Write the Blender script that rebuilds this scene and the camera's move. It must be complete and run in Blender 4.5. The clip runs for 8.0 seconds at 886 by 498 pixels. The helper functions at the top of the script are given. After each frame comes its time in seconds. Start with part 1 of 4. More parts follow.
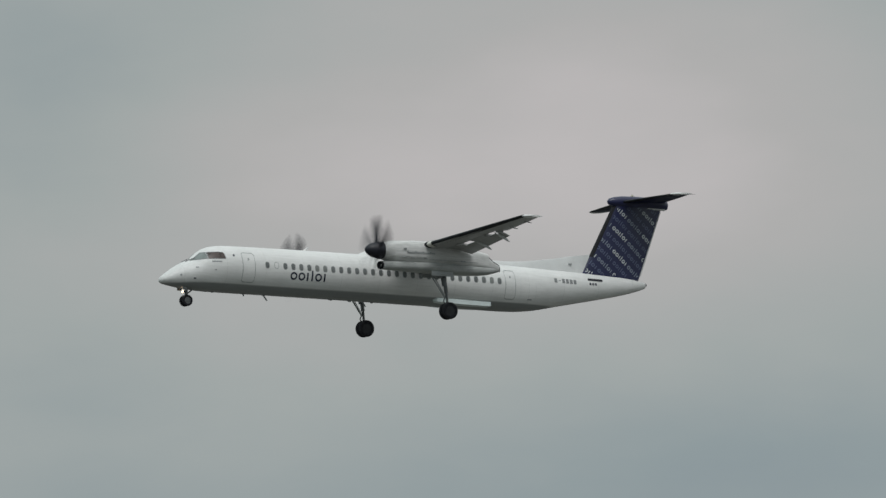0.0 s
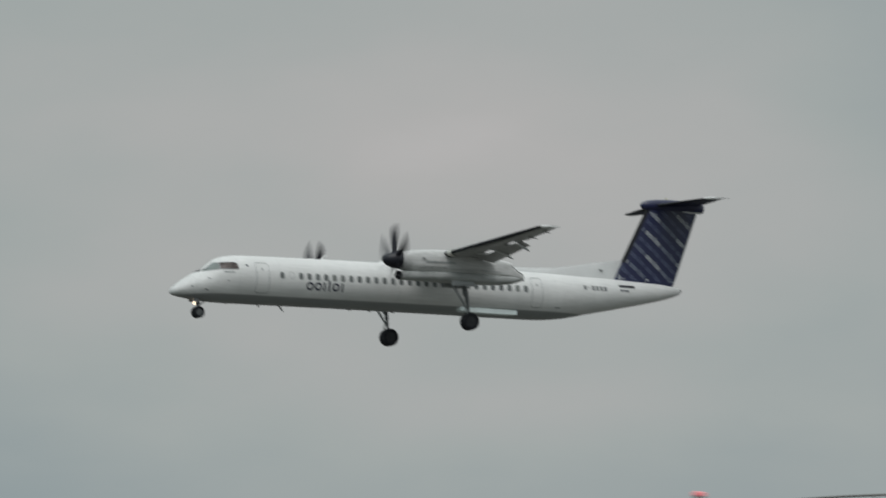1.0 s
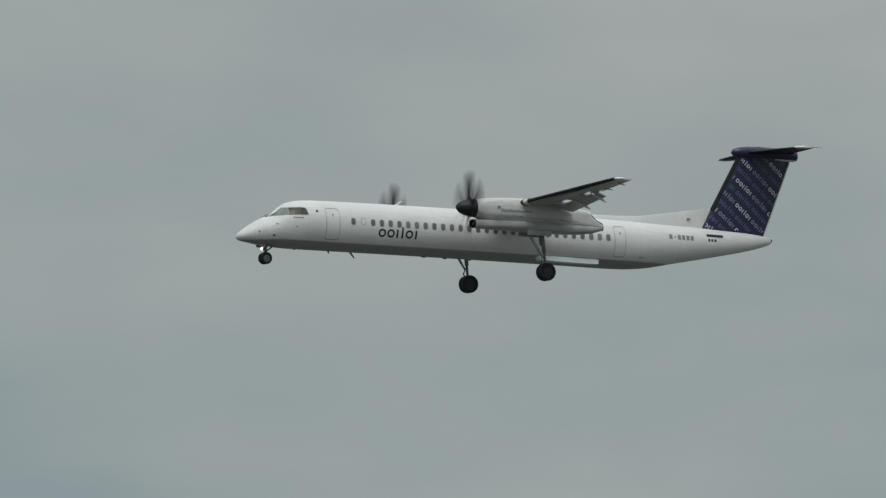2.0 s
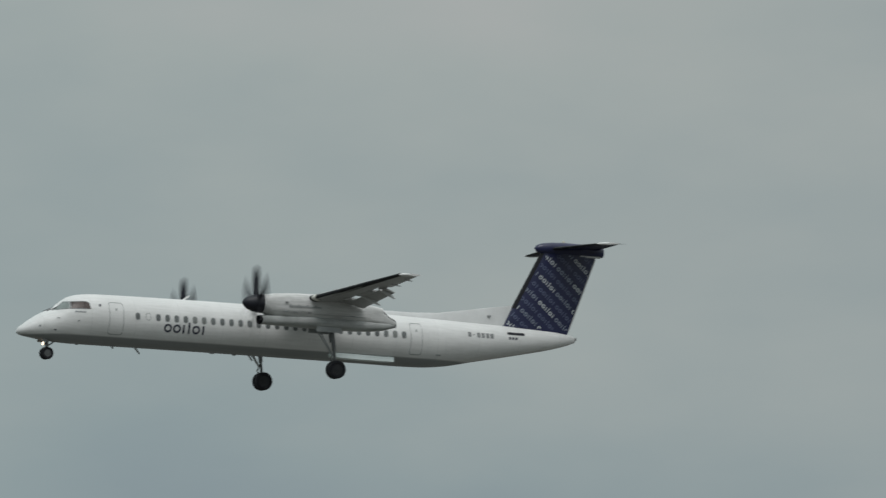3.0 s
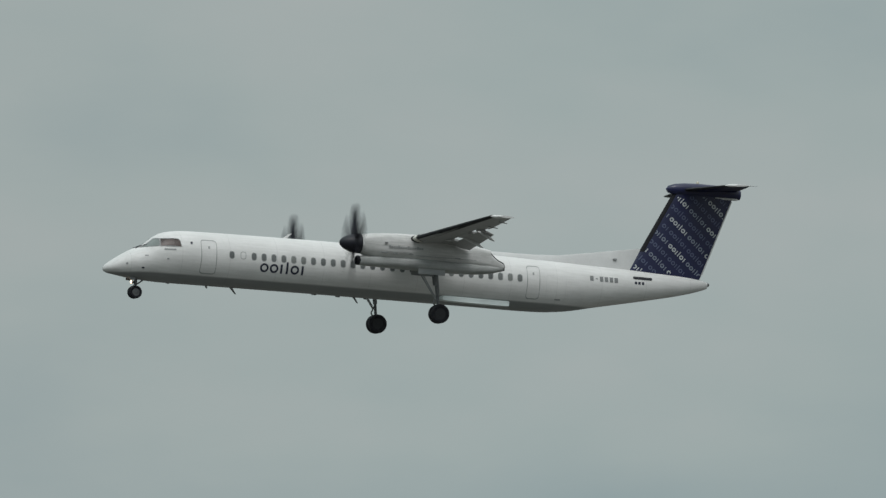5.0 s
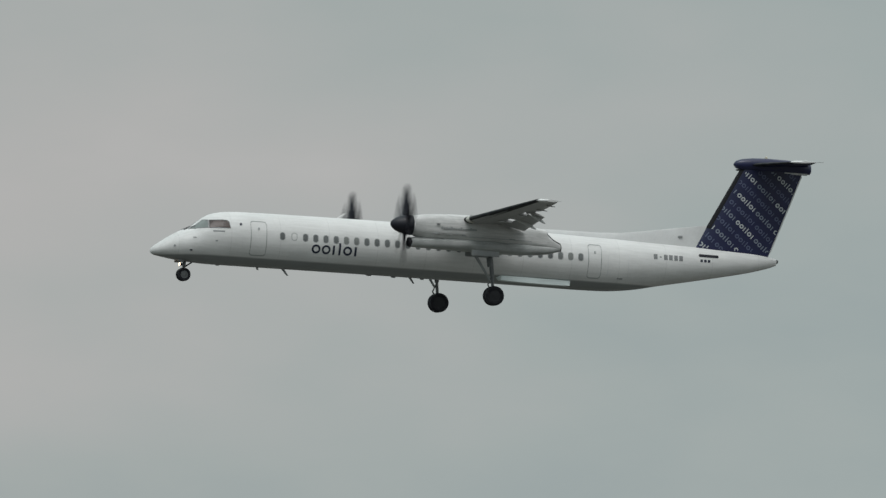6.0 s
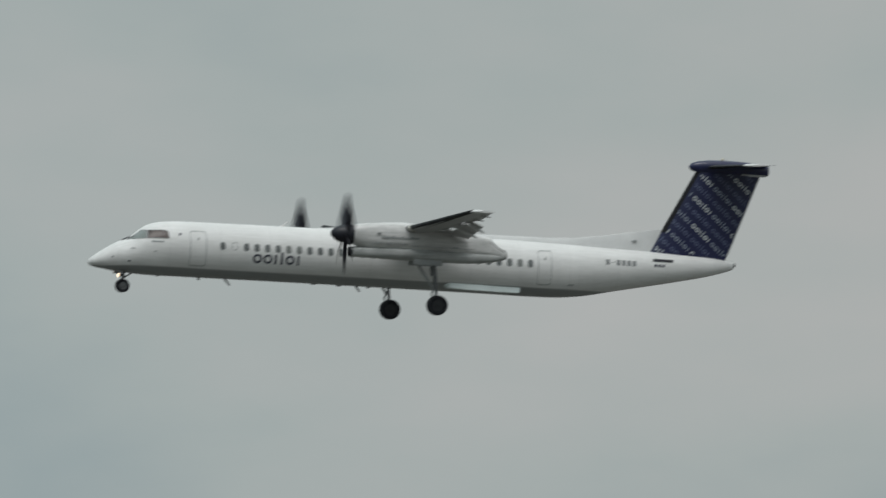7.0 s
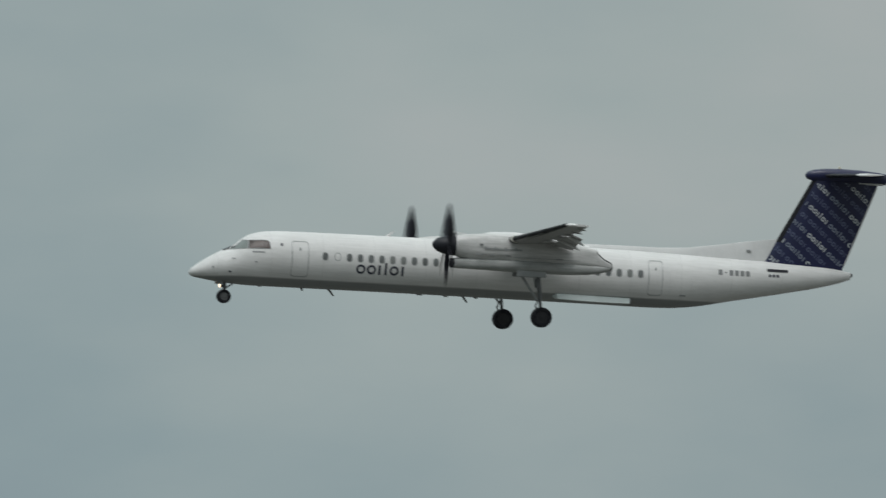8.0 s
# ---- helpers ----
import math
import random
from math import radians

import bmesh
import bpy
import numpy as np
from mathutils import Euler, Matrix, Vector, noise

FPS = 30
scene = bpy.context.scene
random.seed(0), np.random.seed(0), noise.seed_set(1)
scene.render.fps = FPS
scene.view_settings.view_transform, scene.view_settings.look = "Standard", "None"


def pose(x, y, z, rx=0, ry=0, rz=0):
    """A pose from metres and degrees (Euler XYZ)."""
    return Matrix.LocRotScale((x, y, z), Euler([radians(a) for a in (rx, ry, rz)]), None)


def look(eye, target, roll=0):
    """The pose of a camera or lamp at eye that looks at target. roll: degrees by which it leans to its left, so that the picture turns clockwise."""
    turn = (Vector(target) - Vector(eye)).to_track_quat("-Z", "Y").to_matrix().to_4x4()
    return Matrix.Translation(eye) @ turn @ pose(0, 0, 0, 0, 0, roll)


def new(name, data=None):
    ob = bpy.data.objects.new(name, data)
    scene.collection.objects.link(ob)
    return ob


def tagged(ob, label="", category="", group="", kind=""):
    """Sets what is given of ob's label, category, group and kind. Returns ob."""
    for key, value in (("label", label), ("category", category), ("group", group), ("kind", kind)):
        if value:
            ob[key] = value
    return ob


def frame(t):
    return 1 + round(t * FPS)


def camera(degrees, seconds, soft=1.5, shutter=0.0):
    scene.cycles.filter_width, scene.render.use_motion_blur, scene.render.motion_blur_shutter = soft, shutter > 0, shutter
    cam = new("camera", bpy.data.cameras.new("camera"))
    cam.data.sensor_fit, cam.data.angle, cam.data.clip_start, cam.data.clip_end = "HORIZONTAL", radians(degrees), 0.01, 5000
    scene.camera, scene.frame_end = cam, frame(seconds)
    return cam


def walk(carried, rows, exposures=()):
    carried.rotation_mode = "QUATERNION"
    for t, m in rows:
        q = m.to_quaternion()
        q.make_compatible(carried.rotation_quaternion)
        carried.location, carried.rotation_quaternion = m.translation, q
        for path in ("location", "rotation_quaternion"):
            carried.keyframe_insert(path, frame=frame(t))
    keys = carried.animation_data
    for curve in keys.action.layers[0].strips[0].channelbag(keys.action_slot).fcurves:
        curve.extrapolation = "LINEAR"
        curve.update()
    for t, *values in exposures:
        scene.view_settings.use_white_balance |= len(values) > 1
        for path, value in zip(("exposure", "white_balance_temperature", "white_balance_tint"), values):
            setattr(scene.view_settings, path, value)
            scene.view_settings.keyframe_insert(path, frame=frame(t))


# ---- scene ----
def srgb(r, g, b):
    return tuple((c / 255 / 12.92 if c <= 10 else ((c / 255 + 0.055) / 1.055) ** 2.4) for c in (r, g, b)) + (1.0,)


# ---- camera: a long lens held by hand, turned after the aircraft ----
cam = camera(2.3167, 8.0, soft=1.35, shutter=0.25)
EYE = Vector((0.0, 0.0, 1.7))
CAM = [
    (0.0, 33.1350, 8.0040, -1.659),
    (0.1, 32.8632, 7.9944, -1.632),
    (0.2, 32.5161, 8.0021, -1.605),
    (0.3, 32.2131, 8.0063, -1.578),
    (0.4, 31.9642, 8.0020, -1.551),
    (0.5, 31.7272, 7.9747, -1.523),
    (0.6, 31.5199, 7.9722, -1.617),
    (0.7, 31.3558, 7.9855, -1.710),
    (0.8, 31.1674, 7.9840, -1.804),
    (0.9, 30.9575, 8.0091, -1.897),
    (1.0, 30.6628, 8.0672, -1.991),
    (1.1, 30.2973, 8.0529, -1.824),
    (1.2, 30.0106, 8.0327, -1.657),
    (2.3, 27.1443, 8.0222, -0.924),
    (2.4, 26.9109, 8.0465, -0.788),
    (2.5, 26.7236, 8.1008, -0.652),
    (2.6, 26.5572, 8.1757, -0.621),
    (2.7, 26.3704, 8.2072, -0.589),
    (2.8, 26.1764, 8.2565, -0.557),
    (2.9, 25.9927, 8.2657, -0.525),
    (3.0, 25.7702, 8.2798, -0.494),
    (3.1, 25.3372, 8.2630, -0.393),
    (3.2, 24.9254, 8.2680, -0.291),
    (3.3, 24.5927, 8.2515, -0.190),
    (3.4, 24.2887, 8.2465, -0.089),
    (3.5, 24.0211, 8.2384, 0.012),
    (3.6, 23.7335, 8.2324, 0.065),
    (3.7, 23.4287, 8.2261, 0.117),
    (3.8, 23.0868, 8.2017, 0.169),
    (3.9, 22.7795, 8.1860, 0.221),
    (4.0, 22.5244, 8.1772, 0.274),
    (4.1, 22.3011, 8.1652, 0.413),
    (4.2, 22.0856, 8.1424, 0.553),
    (4.3, 21.8413, 8.1283, 0.692),
    (4.4, 21.3464, 8.1066, 0.800),
    (4.5, 20.9734, 8.0939, 0.907),
    (4.6, 20.7182, 8.1079, 0.918),
    (4.7, 20.4736, 8.1252, 0.929),
    (4.8, 20.2517, 8.1338, 0.940),
    (4.9, 20.0089, 8.1641, 0.951),
    (5.0, 19.7145, 8.1644, 0.962),
    (5.1, 19.4133, 8.1522, 1.047),
    (5.2, 19.1051, 8.1324, 1.131),
    (6.3, 15.6899, 8.0735, 0.619),
    (6.4, 15.4637, 8.0549, 0.572),
    (6.5, 15.2021, 8.0305, 0.526),
    (6.6, 14.8081, 8.0242, 0.537),
    (6.7, 14.3064, 8.0292, 0.547),
    (6.8, 13.9645, 8.0368, 0.536),
    (6.9, 13.6839, 8.0360, 0.525),
    (7.0, 13.4538, 8.0738, 0.513),
    (7.1, 13.1968, 8.0915, 0.551),
    (7.2, 12.8253, 8.0897, 0.589),
    (7.3, 12.5391, 8.1094, 0.626),
    (7.4, 12.2613, 8.1097, 0.664),
    (7.5, 12.0129, 8.1370, 0.701),
    (7.6, 11.7534, 8.1526, 0.385),
    (7.7, 11.3051, 8.1267, 0.528),
    (7.8, 10.8224, 8.1148, 0.672),
    (7.9, 10.2298, 8.0636, 0.815),
    (8.0, 9.8913, 8.0295, 0.917),
]



def aim(az, el, roll):
    return Matrix.Translation(EYE) @ pose(0, 0, 0, 90 + el, 0, -az) @ pose(0, 0, 0, 0, 0, roll)


walk(cam, [(t, aim(az, el, roll)) for t, az, el, roll in CAM],
     exposures=[(0.0, 0.0), (1.0, 0.0), (2.5, -0.03), (3.5, 0.02), (4.0, 0.0), (4.5, 0.03), (5.0, 0.03), (6.5, 0.05), (7.5, 0.07), (8.0, 0.0)])

# ---- world: overcast sky ----
world = bpy.data.worlds.new("overcast_sky")
scene.world = world
world.use_nodes = True
SUN_EL, SUN_AZ = 57.0, 200.0


class Nodes:
    """Short hand for building a node tree."""

    def __init__(self, tree):
        self.tree = tree
        tree.nodes.clear()

    def put(self, kind):
        return self.tree.nodes.new(kind)

    def link(self, a, b):
        self.tree.links.new(a, b)

    def set(self, socket, value):
        if hasattr(value, "links"):
            self.link(value, socket)
        else:
            socket.default_value = value

    def math(self, op, a, b=0.0, clamp=False):
        n = self.put("ShaderNodeMath")
        n.operation, n.use_clamp = op, clamp
        self.set(n.inputs[0], a)
        self.set(n.inputs[1], b)
        return n.outputs[0]

    def noise(self, vector, scale, detail=4.0, rough=0.55):
        n = self.put("ShaderNodeTexNoise")
        n.inputs["Scale"].default_value = scale
        n.inputs["Detail"].default_value = detail
        n.inputs["Roughness"].default_value = rough
        if vector is not None:
            self.link(vector, n.inputs["Vector"])
        return n.outputs["Fac"]

    def ramp(self, fac, stops):
        n = self.put("ShaderNodeValToRGB")
        el = n.color_ramp.elements
        while len(el) < len(stops):
            el.new(0.5)
        for e, (p, c) in zip(el, stops):
            e.position, e.color = p, c
        self.link(fac, n.inputs["Fac"])
        return n.outputs["Color"]

    def mix(self, fac, a, b, blend="MIX"):
        n = self.put("ShaderNodeMix")
        n.data_type, n.blend_type = "RGBA", blend
        self.set(n.inputs[0], fac)
        self.set(n.inputs[6], a)
        self.set(n.inputs[7], b)
        return n.outputs[2]

    def span(self, v, a, b, lo=0.0, hi=1.0):
        n = self.put("ShaderNodeMapRange")
        n.interpolation_type = "SMOOTHSTEP"
        for i, x in enumerate((v, a, b, lo, hi)):
            self.set(n.inputs[i], x)
        return n.outputs[0]


W = Nodes(world.node_tree)
co = W.put("ShaderNodeTexCoord").outputs["Generated"]
sep = W.put("ShaderNodeSeparateXYZ")
W.link(co, sep.inputs[0])
az = W.math("MULTIPLY", W.math("ARCTAN2", sep.outputs[0], sep.outputs[1]), 180 / math.pi)
el = W.math("MULTIPLY", W.math("ARCSINE", sep.outputs[2]), 180 / math.pi)
flat = W.put("ShaderNodeCombineXYZ")
W.link(az, flat.inputs[0])
W.link(W.math("MULTIPLY", el, 2.2), flat.inputs[1])
# broad banks of cloud, then softer wisps
n1 = W.noise(flat.outputs[0], 0.42, 3.0, 0.5)
n2 = W.noise(flat.outputs[0], 1.5, 4.0, 0.55)
cloud = W.math("ADD", W.math("MULTIPLY", W.math("SUBTRACT", n1, 0.5), 0.85), W.math("MULTIPLY", W.math("SUBTRACT", n2, 0.5), 0.22))
cloud = W.math("ADD", cloud, W.span(el, 7.2, 8.3, 0.37, 0.52))
# brighter banks of cloud along the way, some darker lobes painting in lens vignette: azimuth, elevation, half width,
# half height, strength
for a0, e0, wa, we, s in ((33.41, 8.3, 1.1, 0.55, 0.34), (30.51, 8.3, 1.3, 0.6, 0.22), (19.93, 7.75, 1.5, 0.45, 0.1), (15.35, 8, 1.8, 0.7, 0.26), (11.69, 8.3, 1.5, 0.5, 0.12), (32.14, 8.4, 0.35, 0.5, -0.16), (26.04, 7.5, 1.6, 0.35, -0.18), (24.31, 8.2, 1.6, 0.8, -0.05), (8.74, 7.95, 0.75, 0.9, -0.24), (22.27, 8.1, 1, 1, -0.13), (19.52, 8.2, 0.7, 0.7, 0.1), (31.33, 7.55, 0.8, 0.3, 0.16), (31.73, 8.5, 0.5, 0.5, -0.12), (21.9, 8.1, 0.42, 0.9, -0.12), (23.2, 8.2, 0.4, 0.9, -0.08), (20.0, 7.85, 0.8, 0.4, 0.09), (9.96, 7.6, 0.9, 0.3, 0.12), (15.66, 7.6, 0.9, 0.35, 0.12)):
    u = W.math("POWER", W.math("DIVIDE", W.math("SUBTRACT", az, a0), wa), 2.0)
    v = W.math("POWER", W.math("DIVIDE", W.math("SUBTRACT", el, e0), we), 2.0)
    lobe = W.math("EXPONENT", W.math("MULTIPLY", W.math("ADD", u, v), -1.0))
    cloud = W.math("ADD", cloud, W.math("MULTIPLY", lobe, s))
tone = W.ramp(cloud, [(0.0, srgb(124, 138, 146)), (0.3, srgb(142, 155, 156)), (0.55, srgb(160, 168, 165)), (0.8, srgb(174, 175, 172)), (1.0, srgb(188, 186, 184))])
hue = W.ramp(W.math("DIVIDE", az, 40.0), [(0.24, (0.955, 1.0, 1.03, 1)), (0.38, (1.025, 1.0, 1.01, 1)), (0.5, (0.95, 1.0, 1.02, 1)), (0.58, (0.965, 1.0, 1.02, 1)), (0.68, (1.02, 1.0, 1.01, 1)), (0.85, (1.03, 1.0, 1.02, 1))])
tone = W.mix(1.0, tone, hue, "MULTIPLY")
lift = W.span(sep.outputs[2], 0.2, 0.95, 1.0, 2.6)
low = W.put("ShaderNodeVectorMath")
low.operation = "SCALE"
W.link(tone, low.inputs[0])
W.link(lift, low.inputs["Scale"])
sky = W.put("ShaderNodeTexSky")
sky.sky_type, sky.sun_disc = "NISHITA", False
sky.sun_elevation, sky.sun_rotation = radians(SUN_EL), radians(SUN_AZ)
bg_sky = W.put("ShaderNodeBackground")
W.link(sky.outputs[0], bg_sky.inputs[0])
bg_sky.inputs[1].default_value = 0.06
bg_cloud = W.put("ShaderNodeBackground")
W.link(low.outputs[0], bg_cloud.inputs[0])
bg_cloud.inputs[1].default_value = 1.0
mixed = W.put("ShaderNodeMixShader")
mixed.inputs[0].default_value = 0.95
W.link(bg_sky.outputs[0], mixed.inputs[1])
W.link(bg_cloud.outputs[0], mixed.inputs[2])
out = W.put("ShaderNodeOutputWorld")
W.link(mixed.outputs[0], out.inputs[0])

sun = new("sun", bpy.data.lights.new("sun", "SUN"))
sun.data.energy, sun.data.angle, sun.data.color = 0.95, radians(30), (1.0, 0.965, 0.95)
sun.matrix_world = look((0, 0, 200), Vector((0, 0, 200)) - Vector((math.sin(radians(SUN_AZ)) * math.cos(radians(SUN_EL)), math.cos(radians(SUN_AZ)) * math.cos(radians(SUN_EL)), math.sin(radians(SUN_EL)))))


# ---- materials ----
def material(name, base, rough=0.5, metal=0.0, vary=0.08, scale=3.0, fine=40.0, bump=0.0, coat=0.0, emit=0.0, build=None, gloss=0.5):
    """A painted or bare surface with stains at one scale and grain at another."""
    m = bpy.data.materials.new(name)
    m.use_nodes = True
    N = Nodes(m.node_tree)
    b = N.put("ShaderNodeBsdfPrincipled")
    o = N.put("ShaderNodeOutputMaterial")
    N.link(b.outputs[0], o.inputs[0])
    co = N.put("ShaderNodeTexCoord").outputs["Object"]
    big, small = N.noise(co, scale, 5.0), N.noise(co, fine, 3.0)
    base = (*base, 1.0) if len(base) == 3 else base
    color = N.mix(1.0, base, N.ramp(big, [(0.3, (1 - vary * 1.6,) * 3 + (1,)), (0.7, (1.0,) * 3 + (1,))]), "MULTIPLY")
    color = N.mix(1.0, color, N.ramp(small, [(0.3, (1 - vary * 0.7,) * 3 + (1,)), (0.7, (1.0,) * 3 + (1,))]), "MULTIPLY")
    if build:
        color = build(N, co, color, big)
    N.link(color, b.inputs["Base Color"])
    N.link(N.span(big, 0.3, 0.7, rough * 0.85, min(1.0, rough * 1.2)), b.inputs["Roughness"])
    b.inputs["Metallic"].default_value = metal
    b.inputs["Specular IOR Level"].default_value = gloss
    b.inputs["Coat Weight"].default_value = coat
    b.inputs["Coat Roughness"].default_value = 0.15
    if emit:
        b.inputs["Emission Color"].default_value = base
        b.inputs["Emission Strength"].default_value = emit
    if bump:
        k = N.put("ShaderNodeBump")
        k.inputs["Strength"].default_value, k.inputs["Distance"].default_value = bump, 0.02
        N.link(small, k.inputs["Height"])
        N.link(k.outputs[0], b.inputs["Normal"])
    return m


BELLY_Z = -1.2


def hull_paint(N, co, color, big):
    """White above the paint line, grey below, with streaks along the hull and faint skin joints."""
    s = N.put("ShaderNodeSeparateXYZ")
    N.link(co, s.inputs[0])
    x, z = s.outputs[0], s.outputs[2]
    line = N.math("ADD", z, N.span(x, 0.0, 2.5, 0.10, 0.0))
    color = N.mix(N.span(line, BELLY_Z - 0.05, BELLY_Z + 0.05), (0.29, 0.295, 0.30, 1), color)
    st = N.put("ShaderNodeMapping")
    st.inputs["Scale"].default_value = (0.35, 4.0, 4.0)
    N.link(co, st.inputs[0])
    streak = N.noise(st.outputs[0], 2.0, 5.0, 0.6)
    color = N.mix(1.0, color, N.ramp(streak, [(0.35, (0.91, 0.91, 0.905, 1)), (0.62, (1, 1, 1, 1))]), "MULTIPLY")
    # skin joints every 2.4 m
    f = N.math("ABSOLUTE", N.math("SUBTRACT", N.math("FRACT", N.math("DIVIDE", x, 2.4)), 0.5))
    joint = N.span(f, 0.0, 0.007, 0.72, 1.0)
    jc = N.put("ShaderNodeCombineColor")
    for i in range(3):
        N.link(joint, jc.inputs[i])
    return N.mix(0.6, color, N.mix(1.0, color, jc.outputs[0], "MULTIPLY"))


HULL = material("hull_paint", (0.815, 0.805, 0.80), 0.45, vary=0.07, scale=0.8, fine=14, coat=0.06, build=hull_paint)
WHITE = material("white_paint", (0.80, 0.79, 0.785), 0.4, vary=0.08, scale=1.2, fine=16, coat=0.25)


def sooted(N, co, color, big):
    """Oil and soot drawn out along the airflow."""
    st = N.put("ShaderNodeMapping")
    st.inputs["Scale"].default_value = (0.3, 2.0, 3.6)
    N.link(co, st.inputs[0])
    streak = N.noise(st.outputs[0], 2.2, 6.0, 0.65)
    return N.mix(1.0, color, N.ramp(streak, [(0.34, (0.72, 0.73, 0.72, 1)), (0.60, (1, 1, 1, 1))]), "MULTIPLY")


NACELLE = material("nacelle_paint", (0.75, 0.735, 0.73), 0.42, vary=0.10, scale=1.1, fine=12, coat=0.08, build=sooted)
GREY = material("grey_paint", (0.36, 0.37, 0.375), 0.42, vary=0.12, scale=1.5, fine=14)
FAIRING = material("pale_grey_paint", (0.72, 0.72, 0.72), 0.4, vary=0.08, scale=1.0, fine=10)
WING = material("wing_grey_paint", (0.45, 0.445, 0.44), 0.42, vary=0.15, scale=1.6, fine=18)
# white whose cyan cast is the sky's reflection put into the base colour
ICE = material("sky_tinted_white_paint", (0.72, 0.80, 0.80), 0.35, vary=0.08, scale=1.2, fine=16, coat=0.25)
NAVY = material("navy_paint", (0.011, 0.014, 0.068), 0.34, vary=0.12, scale=1.4, fine=16, coat=0.25)
NAVY_MATT = material("matt_navy_paint", (0.010, 0.013, 0.045), 0.6, vary=0.12, scale=1.4, fine=16, gloss=0.12)
NAVY_LIGHT = material("slate_blue_paint", (0.10, 0.12, 0.21), 0.4, vary=0.15, scale=2.0, fine=20)
MARK_PALE = material("pale_lettering_paint", (0.60, 0.63, 0.65), 0.4, vary=0.15, scale=2.0, fine=20)
MARK_MID = material("blue_grey_lettering_paint", (0.25, 0.285, 0.36), 0.4, vary=0.15, scale=2.0, fine=20)
MARK_DARK = material("dark_lettering_paint", (0.022, 0.026, 0.05), 0.4, vary=0.1, scale=3.0, fine=20)
BOOT = material("black_rubber_boot", (0.012, 0.012, 0.016), 0.6, vary=0.2, scale=3.0, fine=30, gloss=0.25)
BLACK = material("black_composite", (0.010, 0.010, 0.020), 0.5, vary=0.2, scale=3.0, fine=30)
TYRE = material("tyre_rubber", (0.011, 0.011, 0.017), 0.8, vary=0.2, scale=6.0, fine=60, bump=0.2)
METAL = material("gear_steel", (0.17, 0.175, 0.18), 0.45, 0.15, vary=0.2, scale=6.0, fine=40)
RIM = material("wheel_alloy", (0.03, 0.031, 0.036), 0.5, 0.3, vary=0.2, scale=6.0, fine=40)
NOSE_RIM = material("nose_wheel_alloy", (0.15, 0.155, 0.16), 0.5, 0.3, vary=0.2, scale=6.0, fine=40)
# soot streaks, and a darker base that holds the shade under the nacelle
DUCT = material("stained_shaded_duct_paint", (0.50, 0.505, 0.50), 0.42, vary=0.16, scale=1.2, fine=12, coat=0.1, build=sooted)


def pane_tone(N, co, color, big):
    """Shades drawn or open behind each pane."""
    r = N.put("ShaderNodeObjectInfo").outputs["Random"]
    return N.mix(1.0, color, N.ramp(r, [(0.0, (0.65, 0.65, 0.66, 1)), (0.7, (1, 1, 1, 1)), (1.0, (1.35, 1.33, 1.28, 1))]), "MULTIPLY")


GLASS = material("dark_cabin_glass", (0.20, 0.21, 0.21), 0.15, vary=0.1, scale=3.0, fine=20, build=pane_tone)
SHIELD = material("windshield_glass", (0.26, 0.29, 0.28), 0.08, vary=0.15, scale=3.0, fine=20)
SIDEGLASS = material("cockpit_side_glass", (0.085, 0.052, 0.045), 0.3, vary=0.35, scale=2.2, fine=12)
SLATE = material("slate_grey_paint", (0.24, 0.245, 0.25), 0.45, vary=0.1, scale=3.0, fine=20)
SEAM = material("seam_sealant", (0.40, 0.41, 0.41), 0.6, vary=0.15, scale=5.0, fine=30)
LAMP = material("lit_lamp", (1.0, 0.78, 0.55), 0.3, vary=0.02, emit=2.5)
LENS = material("landing_light_lens", (0.85, 0.82, 0.74), 0.2, vary=0.1)
RED = material("red_lamp_glass", (0.80, 0.22, 0.24), 0.3, vary=0.1, emit=0.35)
RAIL = material("weathered_galvanised_steel", (0.25, 0.24, 0.23), 0.6, 0.3, vary=0.3, scale=5.0, fine=30)
POST = material("pale_galvanised_steel", (0.58, 0.57, 0.56), 0.6, 0.2, vary=0.25, scale=5.0, fine=30)
YELLOW = material("yellow_paint", (0.42, 0.31, 0.10), 0.5, vary=0.2, scale=3.0, fine=20)
CREAM = material("cream_paint", (0.66, 0.62, 0.50), 0.5, vary=0.12, scale=3.0, fine=20)
CONCRETE = material("concrete", (0.33, 0.325, 0.31), 0.85, vary=0.22, scale=0.4, fine=6, bump=0.3)


def meadow(N, co, color, big):
    wide = N.noise(co, 0.012, 5.0, 0.6)
    return N.mix(N.span(wide, 0.4, 0.62), color, (0.09, 0.09, 0.078, 1))


GRASS = material("dry_grass_and_gravel", (0.105, 0.105, 0.098), 0.95, vary=0.3, scale=0.06, fine=2.0, build=meadow)


# ---- mesh helpers ----
def finish(bm, name, mat, smooth=True):
    bmesh.ops.recalc_face_normals(bm, faces=bm.faces)
    me = bpy.data.meshes.new(name)
    bm.to_mesh(me)
    bm.free()
    me.materials.append(mat)
    if smooth:
        me.polygons.foreach_set("use_smooth", [True] * len(me.polygons))
        me.set_sharp_from_angle(angle=radians(38))
    return me


def part(name, bm, mat, parent, label="", smooth=True):
    ob = new(name, finish(bm, name, mat, smooth))
    ob.parent = parent
    if label:
        tagged(ob, label)
    return ob


def skin(bm, rings, cap=True):
    """Joins closed rings of points, one after another, into a tube."""
    vs = [[bm.verts.new(p) for p in ring] for ring in rings]
    n = len(vs[0])
    for a, b in zip(vs, vs[1:]):
        for i in range(n):
            bm.faces.new((a[i], a[(i + 1) % n], b[(i + 1) % n], b[i]))
    if cap:
        bm.faces.new(vs[0][::-1])
        bm.faces.new(vs[-1])
    return vs


